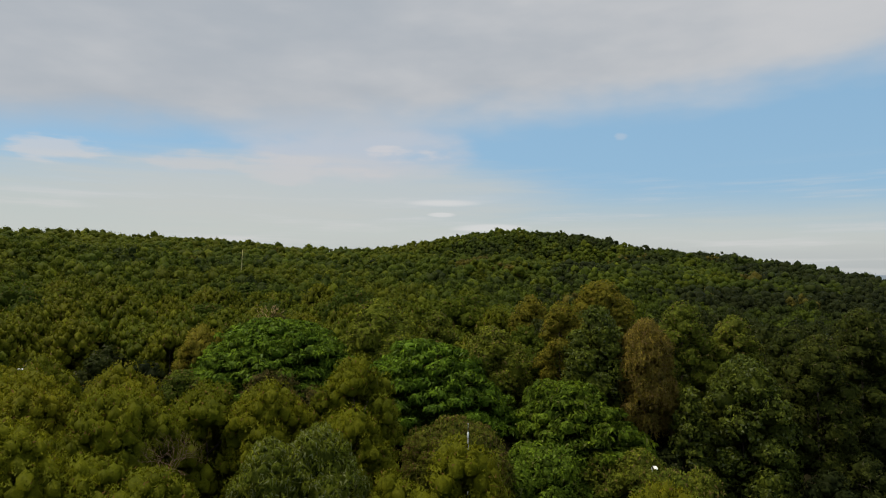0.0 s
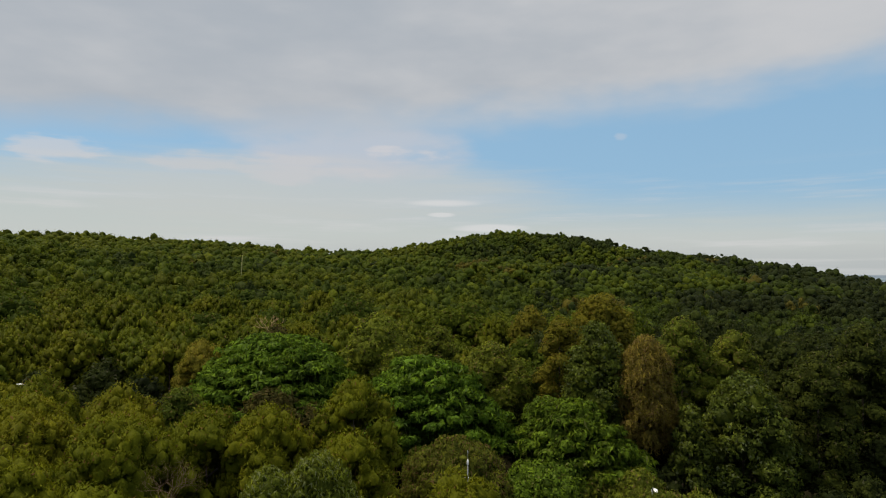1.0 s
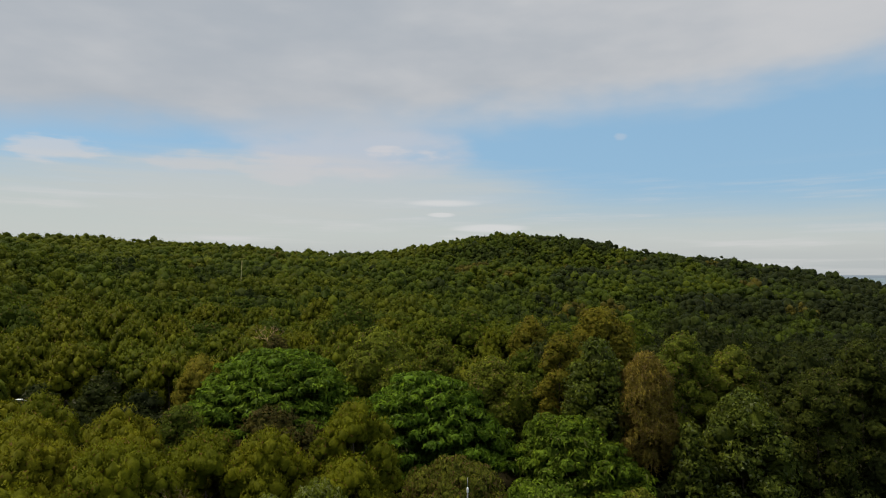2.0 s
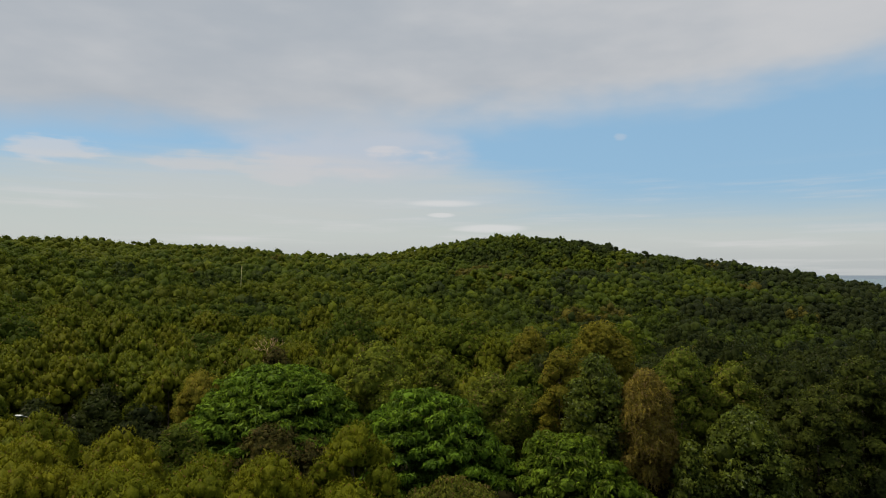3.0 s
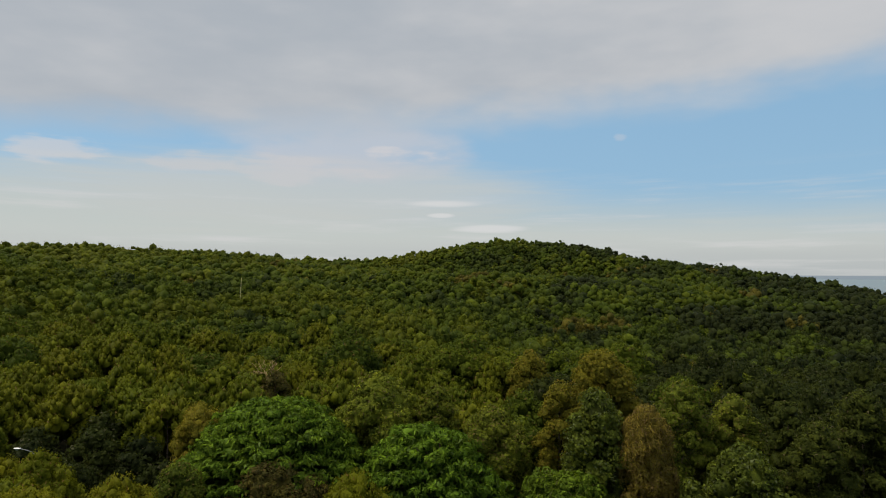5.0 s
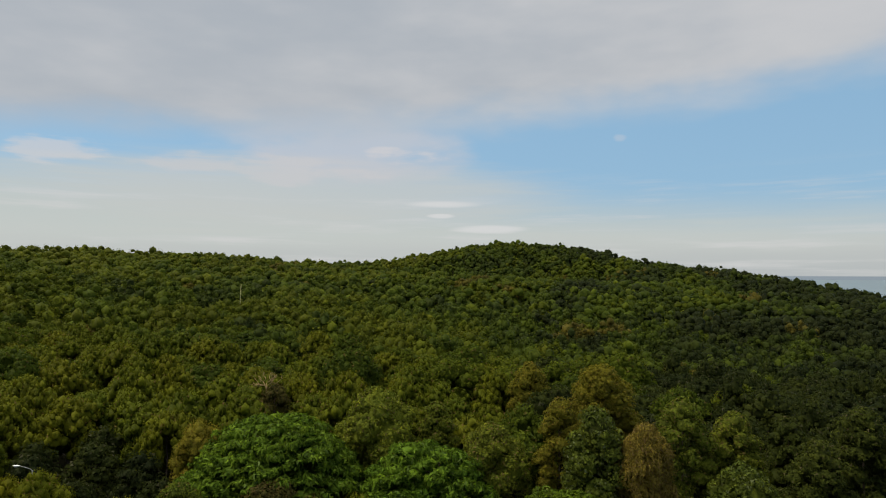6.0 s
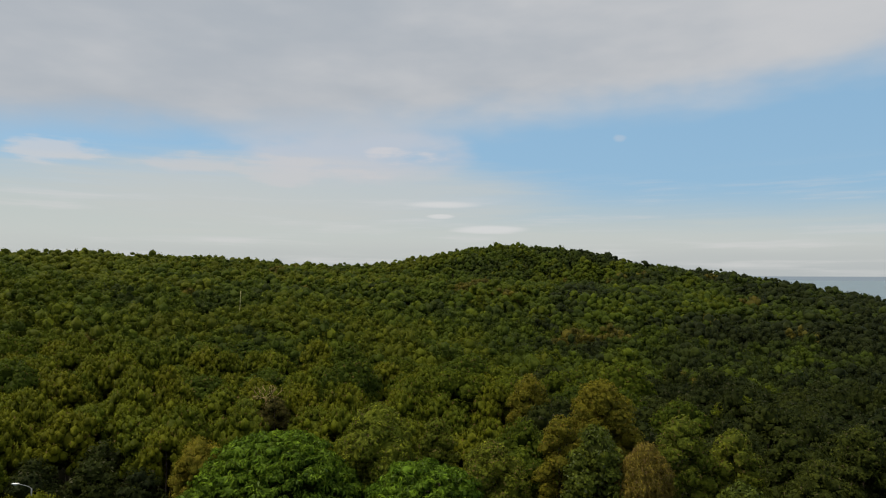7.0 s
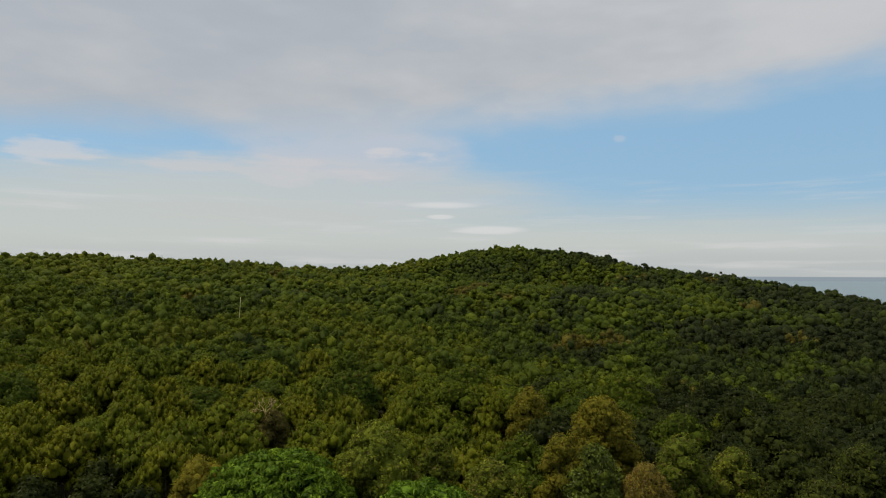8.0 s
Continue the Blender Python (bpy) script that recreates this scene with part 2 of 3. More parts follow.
DEADWOOD = plain_material("bare_wood", (0.27, 0.18, 0.08), (0.38, 0.26, 0.12), 7, 0.85, bump=0.3)
# darker than real soil: the shade under the trees is in this colour
SOIL = plain_material("shade_dark_floor", (0.013, 0.013, 0.007), (0.024, 0.021, 0.011), 1.3, 1.0, bump=0.6, gloss=0.0)
GALVANISED = plain_material("galvanised_steel", (0.30, 0.31, 0.32), (0.42, 0.43, 0.44), 5, 0.45, 0.6)
PAINT = plain_material("grey_paint", (0.13, 0.14, 0.14), (0.18, 0.19, 0.19), 4, 0.6)
WHITE = plain_material("white_enamel", (0.76, 0.76, 0.74), (0.82, 0.82, 0.80), 6, 0.4)


def sea_material():
    m, t, out = material("sea_water")
    tc = t.nodes.new("ShaderNodeTexCoord")
    n = t.nodes.new("ShaderNodeTexNoise")
    n.inputs["Scale"].default_value, n.inputs["Detail"].default_value = 0.05, 6
    t.links.new(tc.outputs["Object"], n.inputs["Vector"])
    p = t.nodes.new("ShaderNodeBsdfPrincipled")
    p.inputs["Roughness"].default_value = 0.45
    p.inputs["Specular IOR Level"].default_value = 0.3
    t.links.new(ramp(t, n.outputs[0], [(0.3, (0.11, 0.15, 0.175)), (0.7, (0.13, 0.17, 0.195))]), p.inputs["Base Color"])
    b = t.nodes.new("ShaderNodeBump")
    b.inputs["Strength"].default_value, b.inputs["Distance"].default_value = 0.4, 1.0
    t.links.new(n.outputs[0], b.inputs["Height"])
    t.links.new(b.outputs[0], p.inputs["Normal"])
    t.links.new(p.outputs[0], out.inputs[0])
    return m


SEA = sea_material()

# ---- mesh helpers ----
rng = np.random.default_rng(7)


def tri_mesh(name, v, f, mat, tone=None, normals=None, clump=None):
    """A mesh of triangles from arrays."""
    v, f = np.asarray(v, np.float32), np.asarray(f, np.int32)
    me = bpy.data.meshes.new(name)
    me.vertices.add(len(v))
    me.vertices.foreach_set("co", v.ravel())
    me.loops.add(f.size)
    me.loops.foreach_set("vertex_index", f.ravel())
    me.polygons.add(len(f))
    me.polygons.foreach_set("loop_start", np.arange(0, f.size, 3, dtype=np.int32))
    if tone is not None:
        me.attributes.new("tone", "FLOAT", "POINT").data.foreach_set("value", np.asarray(tone, np.float32))
    if clump is not None:
        me.attributes.new("clump", "FLOAT", "POINT").data.foreach_set("value", np.asarray(clump, np.float32))
    me.update(calc_edges=True)
    me.materials.append(mat)
    if normals is not None:
        me.polygons.foreach_set("use_smooth", np.ones(len(f), bool))
        me.normals_split_custom_set_from_vertices(unit(np.asarray(normals, float)).tolist())
    return me


def unit(a):
    return a / np.maximum(np.linalg.norm(a, axis=-1, keepdims=True), 1e-9)


# a leaf: stalk, two sides, tip; folded along its rib (side, along, up)
def leaf_shape(half, fold=0.06, tip=-0.12):
    return np.array([(0, 0, 0), (-half, 0.45, fold), (half, 0.45, fold), (0, 1, tip)]), np.array([(0, 3, 1), (0, 2, 3)])


def leaves(p, along, up, size, shape):
    """One leaf at each p, lying along a way, its face towards up."""
    tv, tf = shape
    along = unit(along)
    side = unit(np.cross(along, up))
    face = np.cross(side, along)
    size = np.broadcast_to(np.asarray(size, float), (len(p),))[:, None, None]
    loc = tv[None]
    v = p[:, None] + size * (loc[..., :1] * side[:, None] + loc[..., 1:2] * along[:, None] + loc[..., 2:] * face[:, None])
    f = tf[None] + (np.arange(len(p)) * len(tv))[:, None, None]
    return v.reshape(-1, 3), f.reshape(-1, 3)


def joined(*pieces):
    vs, fs, k = [], [], 0
    for v, f in pieces:
        vs.append(v), fs.append(f + k)
        k += len(v)
    return np.concatenate(vs), np.concatenate(fs)


def ball_dirs(n, low=-1.0):
    z = rng.uniform(low, 1, n)
    a = rng.uniform(0, 2 * np.pi, n)
    r = np.sqrt(1 - z * z)
    return np.stack([r * np.cos(a), r * np.sin(a), z], -1)


def on_lobes(lobes, n, low=-0.35, deep=0.3):
    """n points over the outside of a heap of ovals, with the ways out of it."""
    lobes = np.asarray(lobes, float)
    c, r = lobes[:, :3], lobes[:, 3:]
    area = (r[:, 0] * r[:, 1] + r[:, 0] * r[:, 2] + r[:, 1] * r[:, 2])
    m = int(n * 3.5)
    i = rng.choice(len(lobes), m, p=area / area.sum())
    d = ball_dirs(m, low)
    k = 1 - deep * rng.random(m) ** 2
    p = c[i] + d * r[i] * k[:, None]
    out = unit(d / r[i])
    keep = np.ones(m, bool)
    for j in range(len(lobes)):
        inside = (((p - c[j]) / r[j]) ** 2).sum(1) < 0.72
        keep &= ~(inside & (i != j))
    p, out = p[keep][:n], out[keep][:n]
    return p, out


def ico(level):
    bm = bmesh.new()
    bmesh.ops.create_icosphere(bm, subdivisions=level, radius=1)
    v = np.array([p.co[:] for p in bm.verts])
    f = np.array([[p.index for p in q.verts] for q in bm.faces])
    bm.free()
    return v, f


def open_below(ball):
    """The ball without its underside, which no light and no eye reaches."""
    v, f = ball
    return v, f[v[f].mean(1)[:, 2] > -0.45]


ICO = {1: ico(1), 2: ico(2)}
ICO[0] = open_below(ICO[1])


def tube(pts, radii, sides=6):
    pts = np.asarray(pts, float)
    d = unit(np.gradient(pts, axis=0))
    ref = np.array((0.31, 0.95, 0.05))
    a = unit(np.cross(d, ref))
    b = np.cross(d, a)
    ang = np.arange(sides) * 2 * np.pi / sides
    ring = a[:, None] * np.cos(ang)[None, :, None] + b[:, None] * np.sin(ang)[None, :, None]
    v = pts[:, None] + ring * np.asarray(radii, float)[:, None, None]
    f = []
    for i in range(len(pts) - 1):
        for j in range(sides):
            p, q = i * sides + j, i * sides + (j + 1) % sides
            f += [(p, q, q + sides), (p, q + sides, p + sides)]
    for j in range(1, sides - 1):
        e = (len(pts) - 1) * sides
        f += [(0, j + 1, j), (e, e + j, e + j + 1)]
    return v.reshape(-1, 3), np.array(f)


def wood(height, base, lobes, limbs=6, bend=0.25):
    """A tapered, slightly bent trunk with limbs that reach into the crown."""
    t = np.linspace(0, 1, 7)
    off = np.cumsum(rng.normal(0, bend / 6, (7, 2)), axis=0)
    off -= off[0]
    line = np.c_[off[:, 0], off[:, 1], -0.3 + t * (height + 0.3)]
    parts = [tube(line, base * (1 - 0.8 * t), 8)]
    for i in rng.permutation(len(lobes))[:limbs]:
        tip = np.array(lobes[i][:3]) * np.array((0.75, 0.75, 1))
        h = max(0.25 * height, min(tip[2] - 0.35 * np.hypot(tip[0], tip[1]), height * 0.9))
        s = np.array([np.interp(h, line[:, 2], line[:, k]) for k in range(3)])
        u = np.linspace(0, 1, 5)[:, None]
        mid = s + (tip - s) * u + np.array((0, 0, 1)) * (u * (1 - u)) * 0.35
        parts.append(tube(mid, base * np.array([0.42, 0.34, 0.26, 0.17, 0.07]), 5))
    return joined(*parts)


def part(name, data, parent, label=""):
    ob = new(name, data)
    ob.parent = parent
    return tagged(ob, label)


def tree(name, label, wood_data, crown_data, wood_mat, leaf_mat, group="", crown_label=""):
    top = tagged(new(name), label, "tree", group)
    part("trunk", tri_mesh("trunk", *wood_data, wood_mat), top)
    cv, cf, cn, shade = crown_data
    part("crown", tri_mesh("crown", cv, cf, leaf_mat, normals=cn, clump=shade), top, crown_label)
    return top


# ---- the ground ----
# hills: place, widths and height of each swell of the land
HILLS = (
    (75, 455, 85, 75, 28.5), (5, 455, 70, 90, 15.4), (-200, 330, 100, 90, 22.0), (-95, 410, 80, 80, 16.5),
    (165, 375, 75, 80, 15.1), (235, 345, 70, 80, 2.4), (-110, 170, 80, 70, 11.5), (-25, 110, 50, 45, 2.1),
    # the -5.5 hollow at (35, 41) is added to deepen the shade there
    (90, 150, 75, 70, -3.8), (22, 42, 22, 22, -3.4), (35, 41, 11, 9, -5.5), (-142, 385, 38, 50, 2.8), (105, 455, 26, 50, 2.6), (0, 280, 130, 70, 12.8), (-230, 200, 90, 90, 16.5),
    (-320, 380, 90, 120, 6.5), (330, 380, 110, 150, -10.5), (60, 700, 300, 130, -12.4),
)
SEA_LEVEL = -9.0


def ground_z(x, y):
    x, y = np.asarray(x, float), np.asarray(y, float)
    z = np.full(np.broadcast(x, y).shape, 0.9)
    for cx, cy, sx, sy, h in HILLS:
        z = z + h * np.exp(-((x - cx) / sx) ** 2 - ((y - cy) / sy) ** 2)
    r = np.hypot(x, y - 170)
    k = np.clip((r - 350) / 260, 0, 1)
    return z - 34 * k * k * (3 - 2 * k)


def sheet(name, xs, ys, fz, mat, label):
    gx, gy = np.meshgrid(xs, ys)
    v = np.stack([gx, gy, fz(gx, gy)], -1).reshape(-1, 3)
    nx, ny = len(xs), len(ys)
    i = (np.arange(ny - 1)[:, None] * nx + np.arange(nx - 1)[None]).ravel()
    f = np.concatenate([np.stack([i, i + 1, i + nx + 1], -1), np.stack([i, i + nx + 1, i + nx], -1)])
    me = tri_mesh(name, v, f, mat)
    me.polygons.foreach_set("use_smooth", np.ones(len(f), bool))
    return tagged(new(name, me), label, name, kind="structure")


bumpy = np.vectorize(lambda x, y: 0.35 * noise.noise((x * 0.11, y * 0.11, 0.0)))
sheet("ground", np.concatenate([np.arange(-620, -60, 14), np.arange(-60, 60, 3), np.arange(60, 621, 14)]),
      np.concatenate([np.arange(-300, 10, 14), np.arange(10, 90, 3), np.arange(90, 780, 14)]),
      lambda x, y: ground_z(x, y) + bumpy(x, y), SOIL, "wooded ground of leaf litter and soil, colour darkened for shade")
sheet("sea", np.array([-4900, -1500, -400, 0, 400, 1500, 4900.0]), np.array([-4900, -1500, 0, 400, 1500, 4900.0]),
      lambda x, y: np.full(x.shape, SEA_LEVEL), SEA, "calm grey-blue sea out to the horizon")


# ---- crowns ----
# a spray of small leaves seen from afar, and a pointed leaf
SPRAY = (np.array([(-1, 0.1, 0.1), (0.8, 0.0, 0.0), (0.2, 1, -0.1)]), np.array([(0, 1, 2)]))
NEEDLE = (np.array([(-1, 0, 0), (1, 0, 0), (0, 1, 0.0)]), np.array([(0, 1, 2)]))


def narrowed(shape, half):
    return shape[0] * np.array((half, 1, 1)), shape[1]


def boughs(w, bottom, top, n, taper=0.0, big=0.19):
    """The few large swellings of a crown w wide between two heights; taper 1 comes to a point."""
    h, out = top - bottom, []
    for i in range(n):
        u = (i + 0.5) / n
        full = math.sqrt(max(0.0, 1 - abs((u - 0.36) / 0.66) ** 2.6)) * (1 - taper) + (1 - u) ** 0.8 * taper
        s = w * big * rng.uniform(0.78, 1.22) * (1 - 0.45 * taper * u)
        a = i * 2.39996 + rng.uniform(-0.5, 0.5)
        r = max(0.0, 0.5 * w * full - s) * rng.uniform(0.85, 1.12)
        out.append((r * math.cos(a), r * math.sin(a), bottom + h * (0.06 + 0.9 * u), s, s * rng.uniform(0.85, 1.15), min(s, 0.3 * h) * rng.uniform(0.8, 1.1)))
    out = np.array(out)
    out[:, 2] += top - 0.1 - (out[:, 2] + out[:, 5]).max()
    return out


def clumps_on(lobes, r, gap, tall=0.85, low=-0.35, tries=1600, sink=0.5):
    """Small clumps set side by side all over the outside of the boughs."""
    p, out = on_lobes(lobes, tries, low, 0.12)
    kept = np.empty((0, 3))
    pick = []
    for i in range(len(p)):
        if not len(kept) or ((kept - p[i]) ** 2).sum(1).min() > (gap * rng.uniform(0.8, 1.2)) ** 2:
            kept = np.vstack([kept, p[i]])
            pick.append(i)
    p, out = p[pick], out[pick]
    s = r * rng.uniform(0.65, 1.45, len(p))
    return np.c_[p - out * (s * sink)[:, None], s, s, s * tall]


def shells(ovals, k, level, rough=0.3):
    """The twiggy inside of each clump or bough, which lets no light through."""
    v0, f0 = ICO[level]
    v = ovals[:, None, :3] + v0[None] * ovals[:, None, 3:] * k * rng.uniform(0.85, 1.12, (len(ovals), len(v0), 1))
    f = f0[None] + (np.arange(len(ovals)) * len(v0))[:, None, None]
    return v.reshape(-1, 3), f.reshape(-1, 3), unit(np.tile(v0, (len(ovals), 1)) + np.array((0, 0, 0.4)) + rng.normal(0, rough, (len(ovals) * len(v0), 3)))


def clothed(lobes, clumps, per, length, shape, out_by=0.2, hang=0.2, rise=0.0, spread=0.25, low=-0.35, round_share=0.45, core=0.65, own_share=0.5, inside=0.75, level=1, ruffle=0.15):
    """A crown: every clump clad in leaves that lie over its outside; foliage shades with the swell of its clump."""
    k = len(clumps)
    i = np.repeat(np.arange(k), per)
    d = ball_dirs(len(i), low)
    p = clumps[i, :3] + d * clumps[i, 3:] * (rng.uniform(0.8, 1.08, len(i)) + ruffle * rng.random(len(i)) ** 2)[:, None]
    keep = np.ones(len(i), bool)
    for j in range(k):
        near = np.flatnonzero((np.abs(p - clumps[j, :3]) < clumps[j, 3:]).all(1))
        near = near[i[near] != j]
        if len(near):
            keep[near[(((p[near] - clumps[j, :3]) / clumps[j, 3:]) ** 2).sum(1) < 0.6]] = False
    for b in lobes:
        keep &= (((p - b[:3]) / b[3:]) ** 2).sum(1) > 0.62
    i, d, p = i[keep], d[keep], p[keep]
    way = unit(np.cross(d, ball_dirs(len(p))) + d * out_by + np.array((0, 0, rise - hang)) * rng.uniform(0.4, 1.6, (len(p), 1)))
    size = length * rng.uniform(0.65, 1.35, len(p))
    lv, lf = leaves(p - way * (size * 0.4)[:, None], way, unit(d + rng.normal(0, spread, d.shape)), size, shape)
    lo, hi = (clumps[:, :3] - clumps[:, 3:]).min(0), (clumps[:, :3] + clumps[:, 3:]).max(0)
    mid = (lo + hi) / 2
    mid[2] = lo[2] + 0.35 * (hi[2] - lo[2])
    swell = unit(unit((p - mid) / np.maximum(hi - lo, 0.1)) * round_share + d * 0.8 + np.array((0, 0, 0.25)) + rng.normal(0, 0.16, d.shape))
    own = unit(np.cross(lv[lf[:, 1]] - lv[lf[:, 0]], lv[lf[:, 2]] - lv[lf[:, 0]]))
    own = own[::len(own) // len(p)][:len(p)]
    own = own * np.where((own * swell).sum(1, keepdims=True) < 0, -1, 1)
    nv = len(shape[0])
    ln = np.repeat(unit(swell + own * own_share), nv, 0)
    cv, cf, cn = shells(clumps, core, level)
    bv, bf, bn = shells(np.asarray(lobes), inside, level + 1)
    v, f = joined((lv, lf), (cv, cf), (bv, bf))
    tone = rng.uniform(0.06, 1, k)
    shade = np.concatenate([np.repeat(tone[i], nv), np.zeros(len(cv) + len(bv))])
    return v, f, np.concatenate([ln, cn, bn]), shade


def weeping_crown(lobes, strands, per=12, length=0.24, half=0.14):
    """Hanging twigs strung with leaves."""
    p, out = on_lobes(lobes, strands, -0.2, 0.3)
    n = len(p)
    drop = rng.uniform(0.3, 1.5, n)
    t = np.tile(np.linspace(0, 1, per), n)
    i = np.repeat(np.arange(n), per)
    pp = p[i] + out[i] * (0.35 * t * (1 - t))[:, None] + np.c_[np.zeros((len(t), 2)), -drop[i] * t] + rng.normal(0, 0.04, (len(t), 3))
    way = unit(ball_dirs(len(pp)) + np.array((0, 0, -0.9)))
    v, f = leaves(pp, way, out[i] + rng.normal(0, 0.4, pp.shape), length * rng.uniform(0.7, 1.3, len(pp)), narrowed(NEEDLE, half))
    bv, bf, bn = shells(np.asarray(lobes), 0.55, 2)
    vv, ff = joined((v, f), (bv, bf))
    tone = rng.uniform(0.06, 1, n)
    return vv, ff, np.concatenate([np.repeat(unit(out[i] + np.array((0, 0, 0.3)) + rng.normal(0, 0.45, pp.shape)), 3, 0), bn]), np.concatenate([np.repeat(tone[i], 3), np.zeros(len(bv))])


def stand(ob, x, y, turn=0.0):
    ob.matrix_basis = pose(x, y, float(ground_z(x, y)), 0, 0, turn)
    return ob


TAKEN = []      # places already held by a tree: x, y, reach


def claim(x, y, w):
    TAKEN.append((x, y, w * 0.5))


def plates(w, depth_w, bottom, top, n, lean=(0, 0), thick=0.55):
    """Flat shelves of foliage that overlap like roof tiles into a broad dome."""
    lobes = []
    for i in range(n):
        t = (i + 0.5) / n
        a = i * 2.39996
        rr = math.sqrt(1 - t)
        x, y = 0.5 * w * rr * math.cos(a) * 0.86, 0.5 * depth_w * rr * math.sin(a) * 0.86
        s = max(0.75, w * 0.055) * rng.uniform(0.8, 1.5)
        z = bottom + (top - bottom) * (1 - rr ** 2.2) + rng.uniform(-0.4, 0.25) - thick * 0.6
        lobes.append((x + lean[0] * t, y + lean[1] * t, z, s, s * rng.uniform(0.85, 1.1), thick * rng.uniform(0.8, 1.25)))
    h = top - bottom
    for k, u in ((0.36, 0.05), (0.27, 0.3), (0.17, 0.5)):
        lobes.append((lean[0] * u, lean[1] * u, bottom + h * u - 0.7, w * k, depth_w * k, h * 0.36))
    return lobes


def broad_dome(x, y, top, w, bottom, n, label, mat, lean=(0, 0), leaf=0.44, per=32):
    g = float(ground_z(x, y))
    lobes = np.array(plates(w, w, bottom - g, top - g, n, lean))
    clumps = clumps_on(lobes, 0.46, 0.55, 0.6, -0.1, 3600, 0.5)
    crown = clothed(lobes, clumps, per, leaf, leaf_shape(0.16, 0.05, -0.25), 0.7, 0.8, 0.0, 0.5, -0.2, 0.5, 0.35, 1.8, 0.6)
    t = tree("broadleaf_tree", label, wood(top - g - 1.5, 0.22, lobes, 9), crown, BARK, mat)
    claim(x, y, w)
    return stand(t, x, y)


def pine(x, y, top, w, bottom, label, per=100, mat=PINE, puff=0.41):
    g = float(ground_z(x, y))
    lobes = boughs(w * 1.05, bottom - g, top - g, 16 + 2 * int(w), 0.1, 0.16)
    clumps = clumps_on(lobes, puff, puff * 1.35, 1.3, -0.3, 2000, 0.25)
    crown = clothed(lobes, clumps, per, 0.165, narrowed(SPRAY, 0.23), 0.45, 0.0, 0.5, 0.5, -0.3, 0.4, 0.7, 0.15)
    t = tree("pine_tree", label, wood(top - g - 3, 0.16, lobes, 5), crown, BARK, mat, "pines")
    claim(x, y, w)
    return stand(t, x, y)


def leafy(name, x, y, top, w, bottom, label, mat, taper=0.0, clump=0.55, length=0.2, half=0.4, per=64, hang=0.35, big=0.18, tall=0.85):
    g = float(ground_z(x, y))
    lobes = boughs(w, bottom - g, top - g, int(10 + 1.9 * (top - bottom)), taper, big)
    clumps = clumps_on(lobes, clump, clump * 1.15, tall, -0.45, 1800, 0.55)
    crown = clothed(lobes, clumps, per, length, narrowed(SPRAY, half), 0.35, hang, 0.0, 0.6, -0.45, 0.6, 0.5, 1.3, 0.7)
    t = tree(name, label, wood(top - g - 1, 0.15, lobes, 8), crown, BARK, mat)
    claim(x, y, w)
    return stand(t, x, y)


# the two great domes and the paler one below them
broad_dome(-13.8, 53.0, 12.0, 16.4, 6.4, 125, "wide dome-shaped tree with drooping bright green rosettes", BROAD)
broad_dome(-0.2, 49.8, 10.6, 14.2, 4.2, 105, "broad terraced tree with glossy mid-green hanging leaves", BROAD, lean=(-1.4, 0))
broad_dome(10.5, 46.3, 7.9, 10.2, 3.6, 62, "low spreading tree with pale fresh green leaf plates", LIGHT, lean=(-2.0, 0.5))
leafy("broadleaf_tree", 6.9, 42.2, 5.0, 8.0, 0.4, "small leafy green tree under larger crowns", LIGHT, 0.0, 0.5, 0.24, 0.32, 70, 0.6)
# tall dark trees beside them
leafy("broadleaf_tree", 12.3, 50.6, 13.6, 7.4, 2.0, "tall pointed dark green tree wrapped in leaves", DARK, 0.38, 0.5, 0.22, 0.45, 70)
leafy("broadleaf_tree", 22.5, 47.6, 10.0, 8.8, -2.0, "dense dark tree leafy down to the ground", DARK, 0.25, 0.55, 0.24, 0.45, 70)
leafy("broadleaf_tree", 18.0, 46.4, 7.8, 3.4, 0.0, "slim young tree with dark leaves", DARK, 0.3, 0.5, 0.22, 0.45)


def weeping(x, y, top, w, bottom, label, mat, strands):
    g = float(ground_z(x, y))
    lobes = boughs(w, bottom - g + 1.6, top - g, 44, 0.1, 0.17)
    t = tree("weeping_tree", label, wood(top - g - 1, 0.15, lobes, 8), weeping_crown(lobes, strands), BARK, mat)
    claim(x, y, w)
    return stand(t, x, y)


weeping(15.6, 48.8, 12.8, 5.1, 3.0, "weeping tree with rusty brown hanging foliage", RUST, 3200)
leafy("broadleaf_tree", 15.2, 60.8, 15.5, 7.8, 6.0, "tall tree with thin tawny yellow-brown foliage", TAWNY, 0.15, 0.5, 0.2, 0.3)
leafy("broadleaf_tree", 9.9, 53.2, 13.6, 4.4, 5.5, "small tree with orange-yellow foliage over bare twigs", TAWNY, 0.1, 0.45, 0.2, 0.3)
leafy("broadleaf_tree", 10.6, 77.0, 13.4, 6.4, 5.0, "round tree with tawny yellow-brown foliage", TAWNY, 0.2, 0.55, 0.22, 0.35)
leafy("broadleaf_tree", -6.0, 58.0, 13.8, 8.8, 4.4, "rounded yellow-green tree with small leaf clumps", CLUMPY, 0.0, 0.4, 0.2, 0.4, 44)
leafy("broadleaf_tree", -0.4, 57.4, 12.5, 4.2, 5.0, "small rounded green tree in the thicket", NARROW, 0.1, 0.45)
leafy("broadleaf_tree", 4.2, 53.0, 11.6, 7.2, 3.0, "bushy olive-green tree with mottled leaves", NARROW, 0.0, 0.45, 0.2, 0.4)
leafy("broadleaf_tree", 20.0, 53.0, 13.8, 5.6, 4.0, "feathery green tree with fine foliage", NARROW, 0.15, 0.5, 0.22, 0.3)
